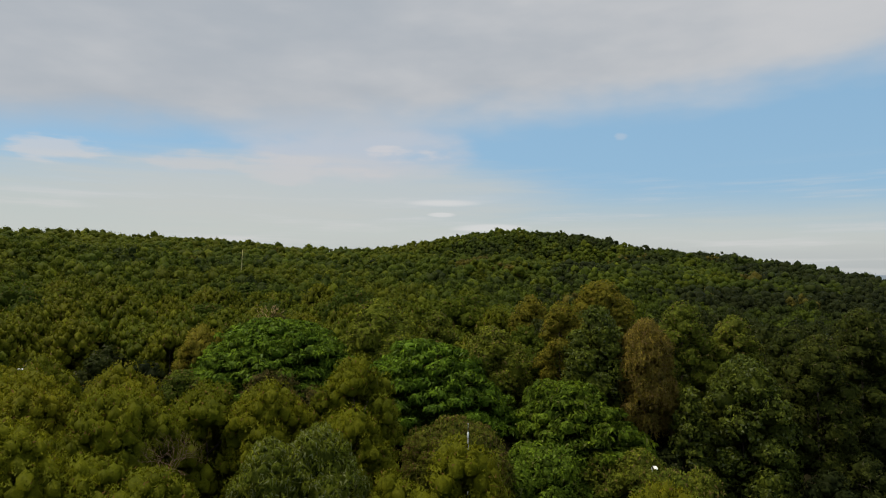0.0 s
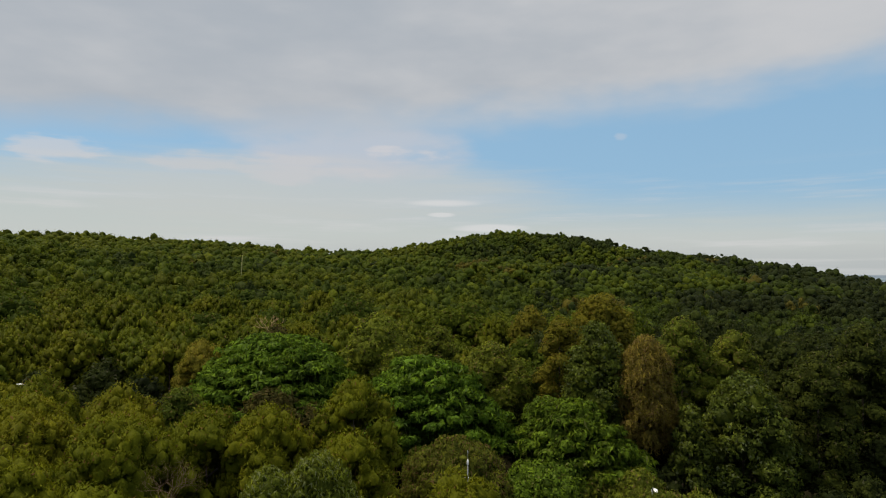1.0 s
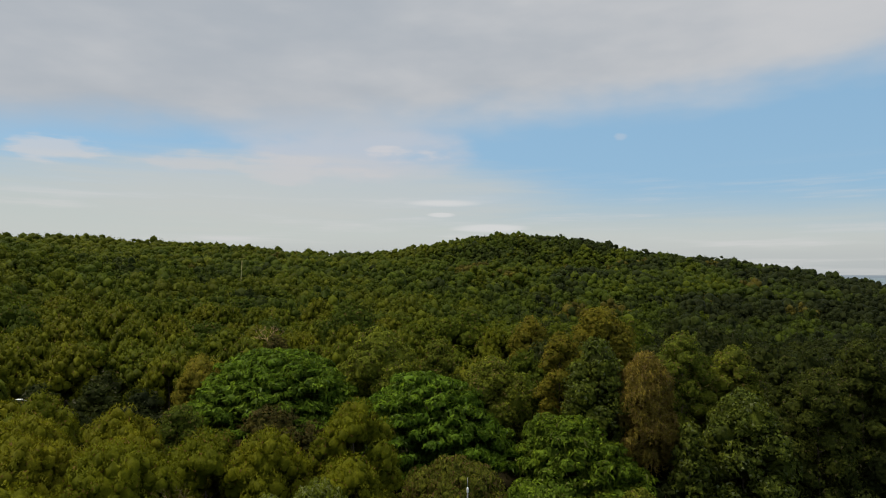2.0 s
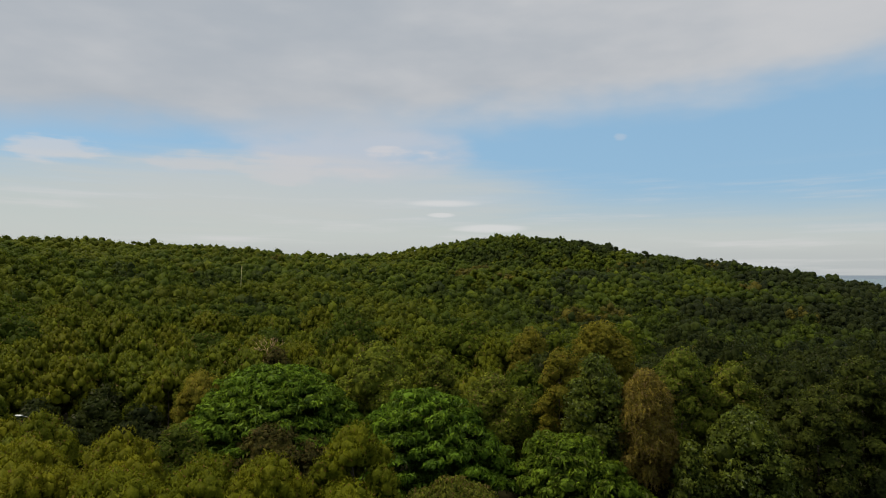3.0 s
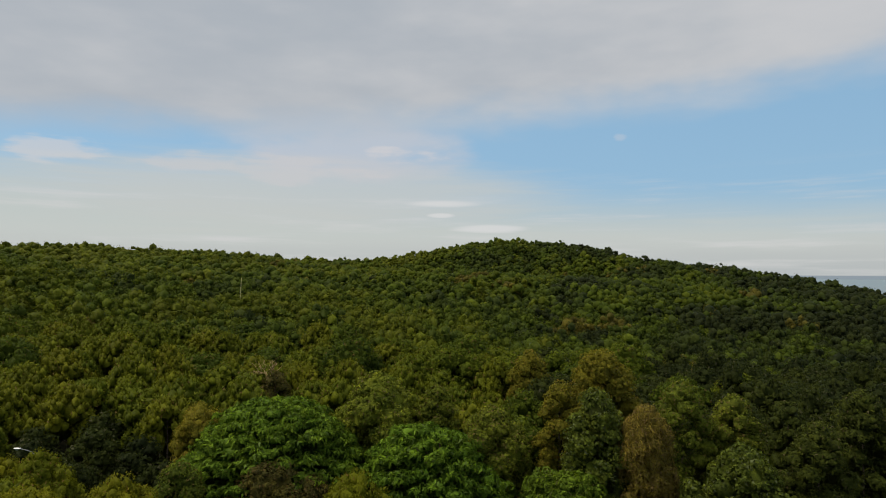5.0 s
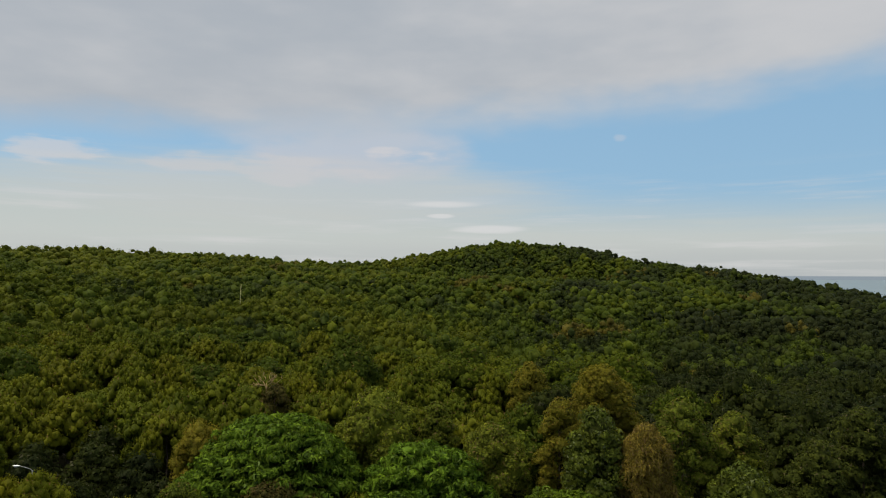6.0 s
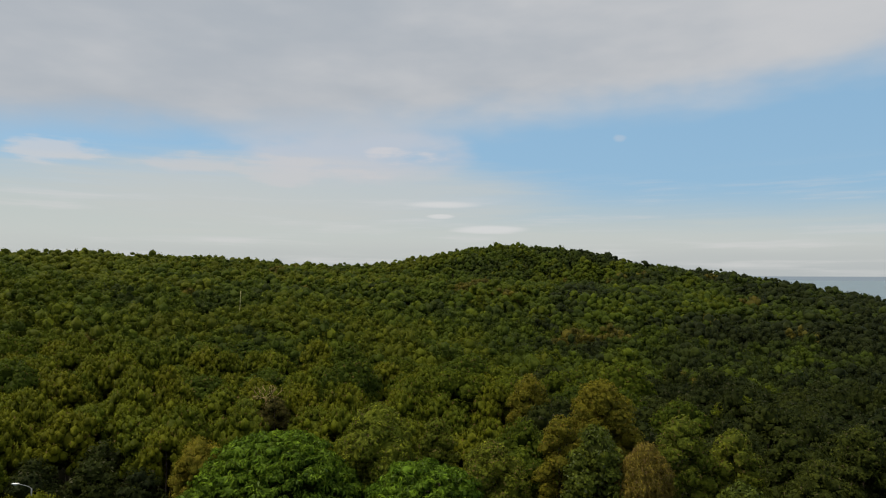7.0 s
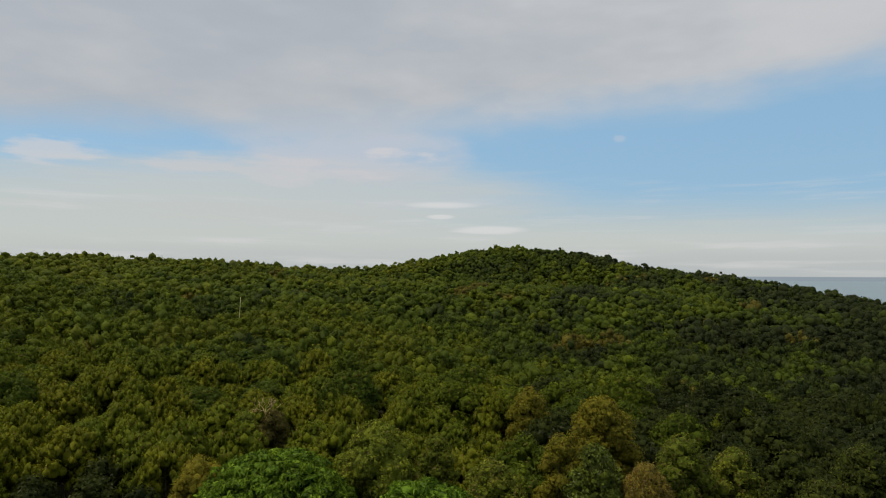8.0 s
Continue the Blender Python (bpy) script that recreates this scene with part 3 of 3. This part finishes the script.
leafy("broadleaf_tree", 24.4, 53.2, 12.6, 5.6, 3.0, "feathery dark green tree with fine foliage", NARROW, 0.15, 0.5, 0.22, 0.3)
# trees on the right, with shade painted into their dusky leaves
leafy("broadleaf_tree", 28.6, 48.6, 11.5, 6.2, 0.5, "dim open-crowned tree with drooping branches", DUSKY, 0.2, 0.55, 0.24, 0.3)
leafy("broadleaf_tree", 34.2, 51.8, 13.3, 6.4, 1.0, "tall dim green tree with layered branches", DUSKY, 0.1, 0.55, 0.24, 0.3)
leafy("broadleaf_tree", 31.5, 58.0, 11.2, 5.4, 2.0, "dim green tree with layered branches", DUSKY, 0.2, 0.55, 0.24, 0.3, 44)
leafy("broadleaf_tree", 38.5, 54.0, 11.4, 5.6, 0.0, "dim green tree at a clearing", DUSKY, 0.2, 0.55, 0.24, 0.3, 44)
# added trees filling the dark hollow; their shade is in the leaf colour
leafy("broadleaf_tree", 33.0, 47.5, 5.4, 5.0, -2.0, "added low tree, deep shade put into its leaf colour", DIM, 0.2, 0.55, 0.24, 0.3, 40)
leafy("broadleaf_tree", 29.4, 44.4, 3.6, 4.6, -3.0, "added low bushy tree, deep shade put into its leaf colour", DIM, 0.1, 0.55, 0.24, 0.3, 40)
leafy("broadleaf_tree", 33.4, 43.5, 2.6, 5.0, -4.0, "added low bushy tree, deep shade put into its leaf colour", DIM, 0.1, 0.55, 0.24, 0.3, 40)
leafy("broadleaf_tree", 16.3, 46.5, 3.5, 3.5, -2.0, "added low bushy tree, deep shade put into its leaf colour", DIM, 0.1, 0.55, 0.24, 0.3, 40)
leafy("broadleaf_tree", 26.3, 43.3, 2.9, 4.8, -3.0, "added low bushy tree, deep shade put into its leaf colour", DIM, 0.1, 0.55, 0.24, 0.3, 40)
leafy("narrow_leaved_tree", 12.5, 35.3, 5.3, 4.8, -2.0, "bushy tree closing round a street lamp", NARROW, 0.0, 0.42, 0.22, 0.2, 60, 0.6)
leafy("narrow_leaved_tree", 12.6, 40.5, 4.9, 5.4, -2.0, "low bushy tree below a pale dome", NARROW, 0.0, 0.45, 0.24, 0.25, 60, 0.6)
pine(-32.0, 46.0, 9.0, 5.6, 2.5, "olive pine with dense tufts")
# pines in front
pine(-17.4, 25.6, 9.6, 6.4, 2.0, "yellow-green pine with tufted shoots")
pine(-15.4, 30.4, 10.3, 6.4, 3.0, "yellow-green pine with upright shoots")
pine(-20.6, 31.5, 10.2, 6.4, 3.0, "olive pine with dense tufts")
pine(-19.0, 37.6, 10.3, 6.2, 3.0, "olive pine with dense tufts")
pine(-12.4, 34.0, 9.9, 5.8, 3.0, "yellow-green pine with a ragged top")
pine(-9.2, 33.6, 10.0, 5.4, 3.0, "yellow-green pine with a rounded top")
pine(-5.0, 36.2, 11.0, 5.6, 2.5, "golden-green pine with a rounded top")
pine(-4.6, 33.0, 8.8, 4.4, 2.5, "lower golden-green pine beside a taller one")
pine(0.9, 25.2, 9.3, 4.4, 1.5, "yellow-green pine standing against a slim mast")
pine(-23.8, 36.5, 10.2, 6.2, 3.0, "olive pine with dense tufts")
pine(-28.0, 44.6, 9.9, 5.8, 2.5, "olive pine with dense tufts")
pine(-11.4, 25.6, 8.0, 4.8, 1.5, "low yellow-green pine below taller ones")
pine(-14.6, 26.6, 8.2, 5.2, 1.5, "yellow-green pine with tufted shoots")
pine(-21.8, 27.4, 9.3, 5.6, 2.0, "yellow-green pine with tufted shoots")
pine(-16.6, 33.6, 9.8, 5.6, 2.5, "olive pine with dense tufts")
pine(-2.2, 29.6, 6.6, 4.2, 1.0, "low golden-green pine below taller ones")
pine(-8.0, 25.4, 5.4, 3.4, 1.0, "low yellow-green pine below taller ones")
pine(11.6, 33.0, 5.0, 6.6, -1.5, "low golden-green pine below a lamp")
pine(-20.2, 54.0, 11.2, 4.8, 5.0, "golden pine beside a green dome", 100, TAWNY)
leafy("narrow_leaved_tree", -7.6, 28.2, 8.7, 4.0, 1.5, "bushy tree with narrow willow-like leaves", WILLOW, 0.0, 0.42, 0.25, 0.14, 100, 0.9, 0.22)
leafy("narrow_leaved_tree", -5.6, 29.0, 9.1, 5.4, 1.5, "bushy tree with narrow willow-like leaves", WILLOW, 0.0, 0.42, 0.25, 0.14, 120, 0.9, 0.22)
leafy("narrow_leaved_tree", 0.8, 40.6, 7.0, 8.2, 1.0, "low bushy tree with narrow brown-tinged leaves", BRONZE, 0.0, 0.42, 0.25, 0.17, 90, 0.8, 0.2)
leafy("narrow_leaved_tree", 15.2, 37.5, 4.6, 5.8, -2.0, "low brownish-green bushy tree", NARROW, 0.0, 0.45, 0.25, 0.2, 70, 0.8)
leafy("broadleaf_tree", -12.2, 46.8, 8.9, 9.2, 2.5, "dry brown leafy tree below a green dome", BROWNISH, 0.0, 0.42, 0.2, 0.3, 60)
leafy("broadleaf_tree", -18.8, 45.8, 9.0, 5.0, 1.5, "thin brownish-green bushy tree at a dark clearing", NARROW, 0.1, 0.42, 0.2, 0.3)
leafy("broadleaf_tree", -20.6, 42.2, 8.3, 3.4, 1.5, "small bushy tree with yellowing leaves", TAWNY, 0.1, 0.4, 0.2, 0.3)
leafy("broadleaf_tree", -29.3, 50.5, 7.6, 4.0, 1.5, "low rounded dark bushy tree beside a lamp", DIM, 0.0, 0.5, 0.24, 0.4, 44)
# fill between the trunks, shade of the taller trees put into the colour
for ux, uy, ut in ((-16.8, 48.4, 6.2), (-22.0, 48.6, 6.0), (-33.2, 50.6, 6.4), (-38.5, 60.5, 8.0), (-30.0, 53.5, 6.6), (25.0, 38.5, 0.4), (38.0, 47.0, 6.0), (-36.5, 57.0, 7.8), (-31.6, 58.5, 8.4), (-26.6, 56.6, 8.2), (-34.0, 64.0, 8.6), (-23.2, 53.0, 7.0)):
    leafy("broadleaf_tree", ux, uy, ut, 5.4, min(0.5, ut - 4.5), "bushy young tree under taller trees, leaf colour dimmed for shade", DIM, 0.0, 0.6, 0.3, 0.4, 24)
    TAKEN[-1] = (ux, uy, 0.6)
leafy("bush", 10.5, 42.2, 4.2, 5.0, -1.5, "brownish-green bush under a spreading tree", NARROW, 0.0, 0.42, 0.22, 0.3)
leafy("bush", 12.0, 36.2, 4.9, 3.2, -1.0, "small bush at the foot of a street lamp", NARROW, 0.0, 0.4, 0.22, 0.2)


# ---- lamps, mast and bare wood ----
def lathe(profile, sides=14):
    """A turned shape from (radius, height) pairs."""
    a = np.arange(sides) * 2 * np.pi / sides
    v = np.concatenate([np.c_[r * np.cos(a), r * np.sin(a), np.full(sides, z)] for r, z in profile])
    f = []
    for i in range(len(profile) - 1):
        for j in range(sides):
            p, q = i * sides + j, i * sides + (j + 1) % sides
            f += [(p, q, q + sides), (p, q + sides, p + sides)]
    e = (len(profile) - 1) * sides
    for j in range(1, sides - 1):
        f += [(0, j + 1, j), (e, e + j, e + j + 1)]
    return v, np.array(f)


def street_lamp(x, y, head_z, turn, label):
    """A steel column with a swept arm and a long flat head."""
    g = float(ground_z(x, y))
    h = head_z - g
    top = tagged(new("street_lamp"), label, "lamp", "street lamps")
    part("pole", tri_mesh("pole", *lathe([(0.16, -0.2), (0.16, 0.35), (0.09, 0.5), (0.07, h * 0.6), (0.055, h - 0.35)]), PAINT), top)
    u = np.linspace(0, 1, 8)
    part("arm", tri_mesh("arm", *tube(np.c_[-1.15 * u, 0 * u, h - 0.4 + 0.4 * np.sqrt(u)], np.full(8, 0.035), 8), PAINT), top)
    hu = np.linspace(0, 1, 9)
    rx = 0.125 * np.sqrt(np.clip(1 - (1.55 * (hu - 0.45)) ** 2.0, 0.05, 1))
    ring = tube(np.c_[-1.08 - 0.55 * hu, 0 * hu, h + 0.02 * hu], rx, 12)
    ring[0][:, 2] = h + (ring[0][:, 2] - h) * 0.45 + 0.02
    head = part("lamp_head", tri_mesh("lamp_head", *ring, WHITE), top, "white enamelled lamp head")
    lens = tube(np.c_[-1.24 - 0.28 * hu, 0 * hu, np.full(9, h - 0.045)], 0.09 * np.sqrt(np.clip(1 - (1.7 * (hu - 0.5)) ** 2, 0.08, 1)), 10)
    part("lens", tri_mesh("lens", *lens, GALVANISED), head, "clear grey lens")
    top.matrix_basis = pose(x, y, g, 0, 0, turn)
    return top


street_lamp(-34.1, 53.5, 7.72, 0, "white-headed street lamp on a steel arm")
street_lamp(12.2, 37.2, 5.1, 80, "white-headed street lamp half sunk in foliage")
claim(-33.0, 50.5, 9.0)
claim(-36.0, 53.5, 3.0)
claim(-27.0, 49.5, 7.0)


def mast(x, y, top_z):
    g = float(ground_z(x, y))
    h = top_z - g
    top = tagged(new("antenna_mast"), "slim pale mast with a white cap and whip", "mast")
    part("pole", tri_mesh("pole", *lathe([(0.045, -0.2), (0.04, h * 0.5), (0.03, h)]), PAINT), top)
    part("cap", tri_mesh("cap", *lathe([(0.035, h - 0.24), (0.05, h - 0.2), (0.05, h - 0.06), (0.04, h), (0.016, h + 0.03)]), WHITE), top)
    part("whip", tri_mesh("whip", *lathe([(0.016, h), (0.010, h + 0.45)], 8), GALVANISED), top)
    part("bracket", tri_mesh("bracket", *tube(np.array([(-0.3, 0, h - 0.85), (0, -0.05, h - 0.8), (0.3, 0, h - 0.85)]), np.full(3, 0.02), 6), WHITE), top)
    top.matrix_basis = pose(x, y, g)


mast(1.2, 29.8, 8.55)


def bare_tree(name, x, y, top_z, bottom_z, spread, forks, label, mat=DEADWOOD, twig=0.035, depth=3):
    """A dead tree: a trunk and crooked bare boughs that fork."""
    g = float(ground_z(x, y))
    top = tagged(new(name), label, "tree")
    b, h = bottom_z - g, top_z - g
    part("trunk", tri_mesh("trunk", *tube(np.array([(0, 0, -0.3), (0.1, 0, b * 0.5), (0.0, 0.1, b)]), [0.13, 0.1, 0.07], 7), mat), top)
    def grow(pieces, p, d, length, r, depth):
        q = p + d * length
        m = (p + q) / 2 + rng.normal(0, 0.17 * length, 3)
        pieces.append(tube(np.array([p, m, q]), [r, r * 0.8, r * 0.6], 5))
        if depth:
            for _ in range(2 if rng.random() < 0.7 else 3):
                e = unit(d + rng.normal(0, 0.6, 3) + np.array((0, 0, 0.12)))
                grow(pieces, q, e, length * rng.uniform(0.6, 0.85), r * 0.62, depth - 1)

    for i in range(forks):
        a = i * 6.28 / forks + rng.uniform(-0.4, 0.4)
        d = unit(np.array((math.cos(a) * spread, math.sin(a) * spread, h - b)) + rng.normal(0, 0.35 * (h - b), 3))
        pieces = []
        grow(pieces, np.array((0.0, 0.1, b)), d, (h - b) * 0.36, twig, depth)
        part("bough", tri_mesh("bough", *joined(*pieces), mat), top)
    return stand(top, x, y)


bare_tree("dead_tree", -20.9, 76.0, 13.0, 9.9, 2.6, 7, "bleached dead tree with crooked bare branches", DEADWOOD, 0.048, 2)
claim(-20.9, 76.0, 1.6)
leafy("broadleaf_tree", -19.2, 73.6, 11.3, 4.6, 4.0, "thin brownish tree beside a dead one", BROWNISH, 0.1, 0.5, 0.22, 0.3)
leafy("broadleaf_tree", -22.6, 73.8, 11.2, 4.2, 4.0, "thin olive tree beside a dead one", NARROW, 0.1, 0.5, 0.22, 0.3)
bare_tree("dead_tree", -12.2, 28.6, 9.0, 6.9, 1.5, 10, "dead crown of thin brown twigs among pines", TWIGS, 0.016)
bare_tree("dead_tree", 12.0, 45.0, 5.6, 3.4, 1.4, 4, "thin bare branches below a pale tree", TWIGS, 0.016)


bare_tree("dead_tree", 30.0, 450.0, 46.7, 44.6, 1.6, 3, "thin bent bare tree on the hill crest", BARK, 0.09, 1)
leafy("broadleaf_tree", 39.6, 450.0, 47.2, 2.8, 45.0, "slim tufted tree standing out on the hill crest", DIM, 0.0, 0.7, 0.5, 0.5, 30)


def pale_pole(x, y, top_z):
    g = float(ground_z(x, y))
    h = top_z - g
    ob = tagged(new("pole", tri_mesh("pole", *tube(np.c_[np.linspace(-0.35, 0.2, 6), np.zeros(6), np.linspace(-0.3, h, 6)], [0.10, 0.10, 0.095, 0.09, 0.08, 0.06], 8), POLEWOOD)),
                "slender pale leaning pole above the woods", "pole")
    return stand(ob, x, y)


pale_pole(-48.4, 152.0, 21.2)

# ---- woods, tree by tree up to the foot of the hills ----
def reach(y):
    return 0.74 * y + 6


def spots(y0, y1, gap, jitter=0.36, keep=lambda x, y: True):
    out = []
    row, y = 0, y0
    while y < y1:
        x = -reach(y) + (gap * 0.5 if row % 2 else 0)
        while x < reach(y):
            px, py = x + rng.uniform(-jitter, jitter) * gap, y + rng.uniform(-jitter, jitter) * gap
            if keep(px, py):
                out.append((px, py))
            x += gap
        y += gap * 0.87
        row += 1
    return out


def free(x, y, own=1.9):
    return all((x - a) ** 2 + (y - b) ** 2 > (r + own * 0.6) ** 2 for a, b, r in TAKEN)


def stock(kind, k):
    """One of a kind of wood tree, 9 m high, to be repeated."""
    w = 7.0 + 0.7 * k
    if kind == "pine":
        lobes = boughs(w, 3.6, 9.0, 14 + k, 0.25, 0.17)
        crown = clothed(lobes, clumps_on(lobes, 0.46, 0.72, 1.45, -0.2, 800, 0.15), 22, 0.29, narrowed(SPRAY, 0.28), 0.5, 0.0, 0.6, 0.35, -0.3, 0.4, 0.72, 0.2, 0.75)
        return tree("pine_tree", "yellow-green pine with tufted shoots in the wood", wood(7.0, 0.14, lobes, 4), crown, BARK, WOODPINE, "wood pines")
    if kind == "olive":
        lobes = boughs(w, 3.8, 9.0, 15 + k, 0.0, 0.19)
        crown = clothed(lobes, clumps_on(lobes, 0.6, 0.8, 0.85, -0.3, 800, 0.35), 26, 0.33, narrowed(SPRAY, 0.42), 0.25, 0.25, core=0.5, level=0)
        return tree("broadleaf_tree", "round olive-green tree in the wood", wood(7.5, 0.14, lobes, 4), crown, BARK, OLIVE, "wood trees")
    lobes = boughs(w * 0.95, 3.8, 9.0, 15 + k, 0.15, 0.18)
    crown = clothed(lobes, clumps_on(lobes, 0.55, 0.8, 0.9, -0.4, 800, 0.3), 24, 0.34, narrowed(SPRAY, 0.35), 0.3, 0.5, core=0.5, level=0)
    return tree("feathery_tree", "feathery dark green tree in the wood, dimmed for shade", wood(7.5, 0.14, lobes, 4), crown, BARK, DIM, "wood trees")


STOCK = {(kind, k): stock(kind, k) for kind in ("pine", "olive", "feathery") for k in range(3)}
used = set()
for x, y in spots(38, 112, 6.1, keep=lambda x, y: free(x, y)):
    if y < 52 and x > -20 or 26 < x < 36 and y < 50:
        continue
    mixn = noise.noise((x * 0.03, y * 0.03, 4.0)) + rng.normal(0, 0.25) - 0.011 * x - 0.006 * max(0.0, x - 14) + (0.4 * min(1.0, max(0.0, (112 - y) / 40)) if x < 8 else 0)
    kind = "pine" if mixn > 0.1 else ("olive" if mixn > -0.35 else "feathery")
    if y < 60 and x < 0:
        kind = "pine"
    if y > 62 and rng.random() < (0.1 if x > 0 else 0.03):
        kind = "feathery"
    if kind == "feathery" and x < 0:
        kind = "olive"
    # right edge takes the dim stock, whose leaf colour stands in for shade
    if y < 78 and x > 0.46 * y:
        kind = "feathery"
    key = (kind, int(rng.integers(3)))
    h = rng.uniform(0.86, 1.14)
    wide = rng.uniform(0.85, 1.15)
    m = pose(x, y, float(ground_z(x, y)), 0, 0, rng.uniform(0, 360)) @ Matrix.Diagonal((wide, wide, h, 1))
    if key in used:
        copy_thing(STOCK[key], m)
    else:
        used.add(key)
        STOCK[key].matrix_basis = m


# ---- the far woods, as one mass ----
RUSTY = ((43, 184, 9), (19, 300, 10), (13, 275, 9), (113, 200, 6), (48, 122, 5), (-60, 118, 6), (-33, 131, 5))    # groups of withered trees: place and reach


def crest(x):
    """Where the hills' top line runs, from the low west end over the knoll to the eastern spur."""
    return 455 - 0.0030 * max(0.0, 20 - x) ** 2 - 0.0042 * max(0.0, x - 120) ** 2


def far_woods(name, y0, y1, gap, knots, knot, per, size, core, tall, label):
    xy = np.array(spots(y0, y1, gap, keep=lambda x, y: y < crest(x) + 18))
    k = len(xy)
    r = gap * rng.uniform(0.46, 0.86, k)
    top = 8.4 * rng.uniform(0.8, 1.14, k) + (r / gap - 0.66) * 3.0
    z = ground_z(xy[:, 0], xy[:, 1])
    high = r * tall * rng.uniform(0.8, 1.2, k)
    c = np.c_[xy, z + top - high]
    # tone falls to the right, putting the shaded flank into the leaf colour
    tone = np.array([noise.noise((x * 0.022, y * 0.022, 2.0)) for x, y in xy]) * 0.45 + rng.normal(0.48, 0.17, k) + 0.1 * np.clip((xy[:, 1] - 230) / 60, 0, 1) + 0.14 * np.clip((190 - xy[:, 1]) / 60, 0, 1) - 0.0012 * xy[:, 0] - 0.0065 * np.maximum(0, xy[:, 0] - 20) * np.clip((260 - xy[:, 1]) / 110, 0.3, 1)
    rusty = rng.random(k) < 0.01
    for bx, by, br in RUSTY:
        rusty |= ((xy[:, 0] - bx) ** 2 + (xy[:, 1] - by) ** 2 < br * br) & (rng.random(k) < 0.9)
    tone = np.where(rusty, 1.0, np.clip(tone, 0, 0.78))
    # each crown is a dome of rounded clumps
    q = (np.arange(knots) + 0.3) / knots
    a = np.arange(knots) * 2.39996 + rng.uniform(0, 6.28, (k, 1)) + rng.normal(0, 0.5, (k, knots))
    cz = np.clip(1 - 1.15 * q + rng.normal(0, 0.2, (k, knots)), -0.3, 1)
    cr = np.sqrt(1 - cz * cz)
    scale = np.c_[r, r, high]
    kr = knot * rng.uniform(0.6, 1.6, (k, knots))
    kc = c[:, None] + np.stack([cr * np.cos(a), cr * np.sin(a), cz], -1) * rng.uniform(0.62, 1.0, (k, knots, 1)) * scale[:, None]
    ko = (kr[..., None] * scale[:, None] * np.array((1, 1, 1.15))).reshape(-1, 3)
    kc = kc.reshape(-1, 3)
    i = np.repeat(np.arange(k * knots), per)
    d = ball_dirs(len(i), -0.25)
    p = kc[i] + d * ko[i] * rng.uniform(0.85, 1.12, (len(i), 1))
    way = unit(np.cross(d, ball_dirs(len(i))) + np.array((0, 0, 0.15)) + d * 0.25)
    lv, lf = leaves(p - way * size * 0.45, way, unit(d + rng.normal(0, 0.25, d.shape)), size * rng.uniform(0.6, 1.4, len(i)), narrowed(SPRAY, 0.45))
    swell = unit(unit(p - c[i // knots]) * 0.3 + d * 0.8 + np.array((0, 0, 0.1)) + rng.normal(0, 0.4, d.shape))
    cv, cf, cn = shells(np.c_[kc, ko], core, 0)
    inner = np.c_[c - np.c_[np.zeros((k, 2)), high * 0.75], r * 0.7, r * 0.7, high * 1.3]
    bv, bf, bn = shells(inner, 0.9, 1)
    v, f = joined((lv, lf), (cv, cf), (bv, bf))
    own = rng.uniform(0.06, 1, k * knots)
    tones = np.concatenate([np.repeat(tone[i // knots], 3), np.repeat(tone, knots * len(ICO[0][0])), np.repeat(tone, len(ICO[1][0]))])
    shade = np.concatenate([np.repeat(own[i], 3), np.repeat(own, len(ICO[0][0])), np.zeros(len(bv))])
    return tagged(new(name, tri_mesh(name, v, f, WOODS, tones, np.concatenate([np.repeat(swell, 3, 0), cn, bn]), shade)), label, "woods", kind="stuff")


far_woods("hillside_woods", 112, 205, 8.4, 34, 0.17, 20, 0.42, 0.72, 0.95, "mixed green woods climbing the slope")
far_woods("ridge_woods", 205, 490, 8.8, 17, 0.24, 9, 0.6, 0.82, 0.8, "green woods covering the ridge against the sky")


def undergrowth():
    """Low leafy growth on the ground below the near trees, their shade put into its colour."""
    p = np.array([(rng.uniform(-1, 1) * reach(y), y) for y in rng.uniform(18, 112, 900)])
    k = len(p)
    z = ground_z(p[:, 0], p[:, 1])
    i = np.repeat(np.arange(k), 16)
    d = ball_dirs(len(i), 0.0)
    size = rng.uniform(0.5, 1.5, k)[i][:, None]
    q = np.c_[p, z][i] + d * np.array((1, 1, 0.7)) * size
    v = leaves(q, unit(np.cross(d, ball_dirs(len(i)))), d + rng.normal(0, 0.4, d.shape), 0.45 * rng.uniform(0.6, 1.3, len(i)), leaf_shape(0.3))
    return tagged(new("undergrowth", tri_mesh("undergrowth", *v, DIM)), "low green undergrowth on the forest floor, colour darkened for shade", "undergrowth", kind="stuff")


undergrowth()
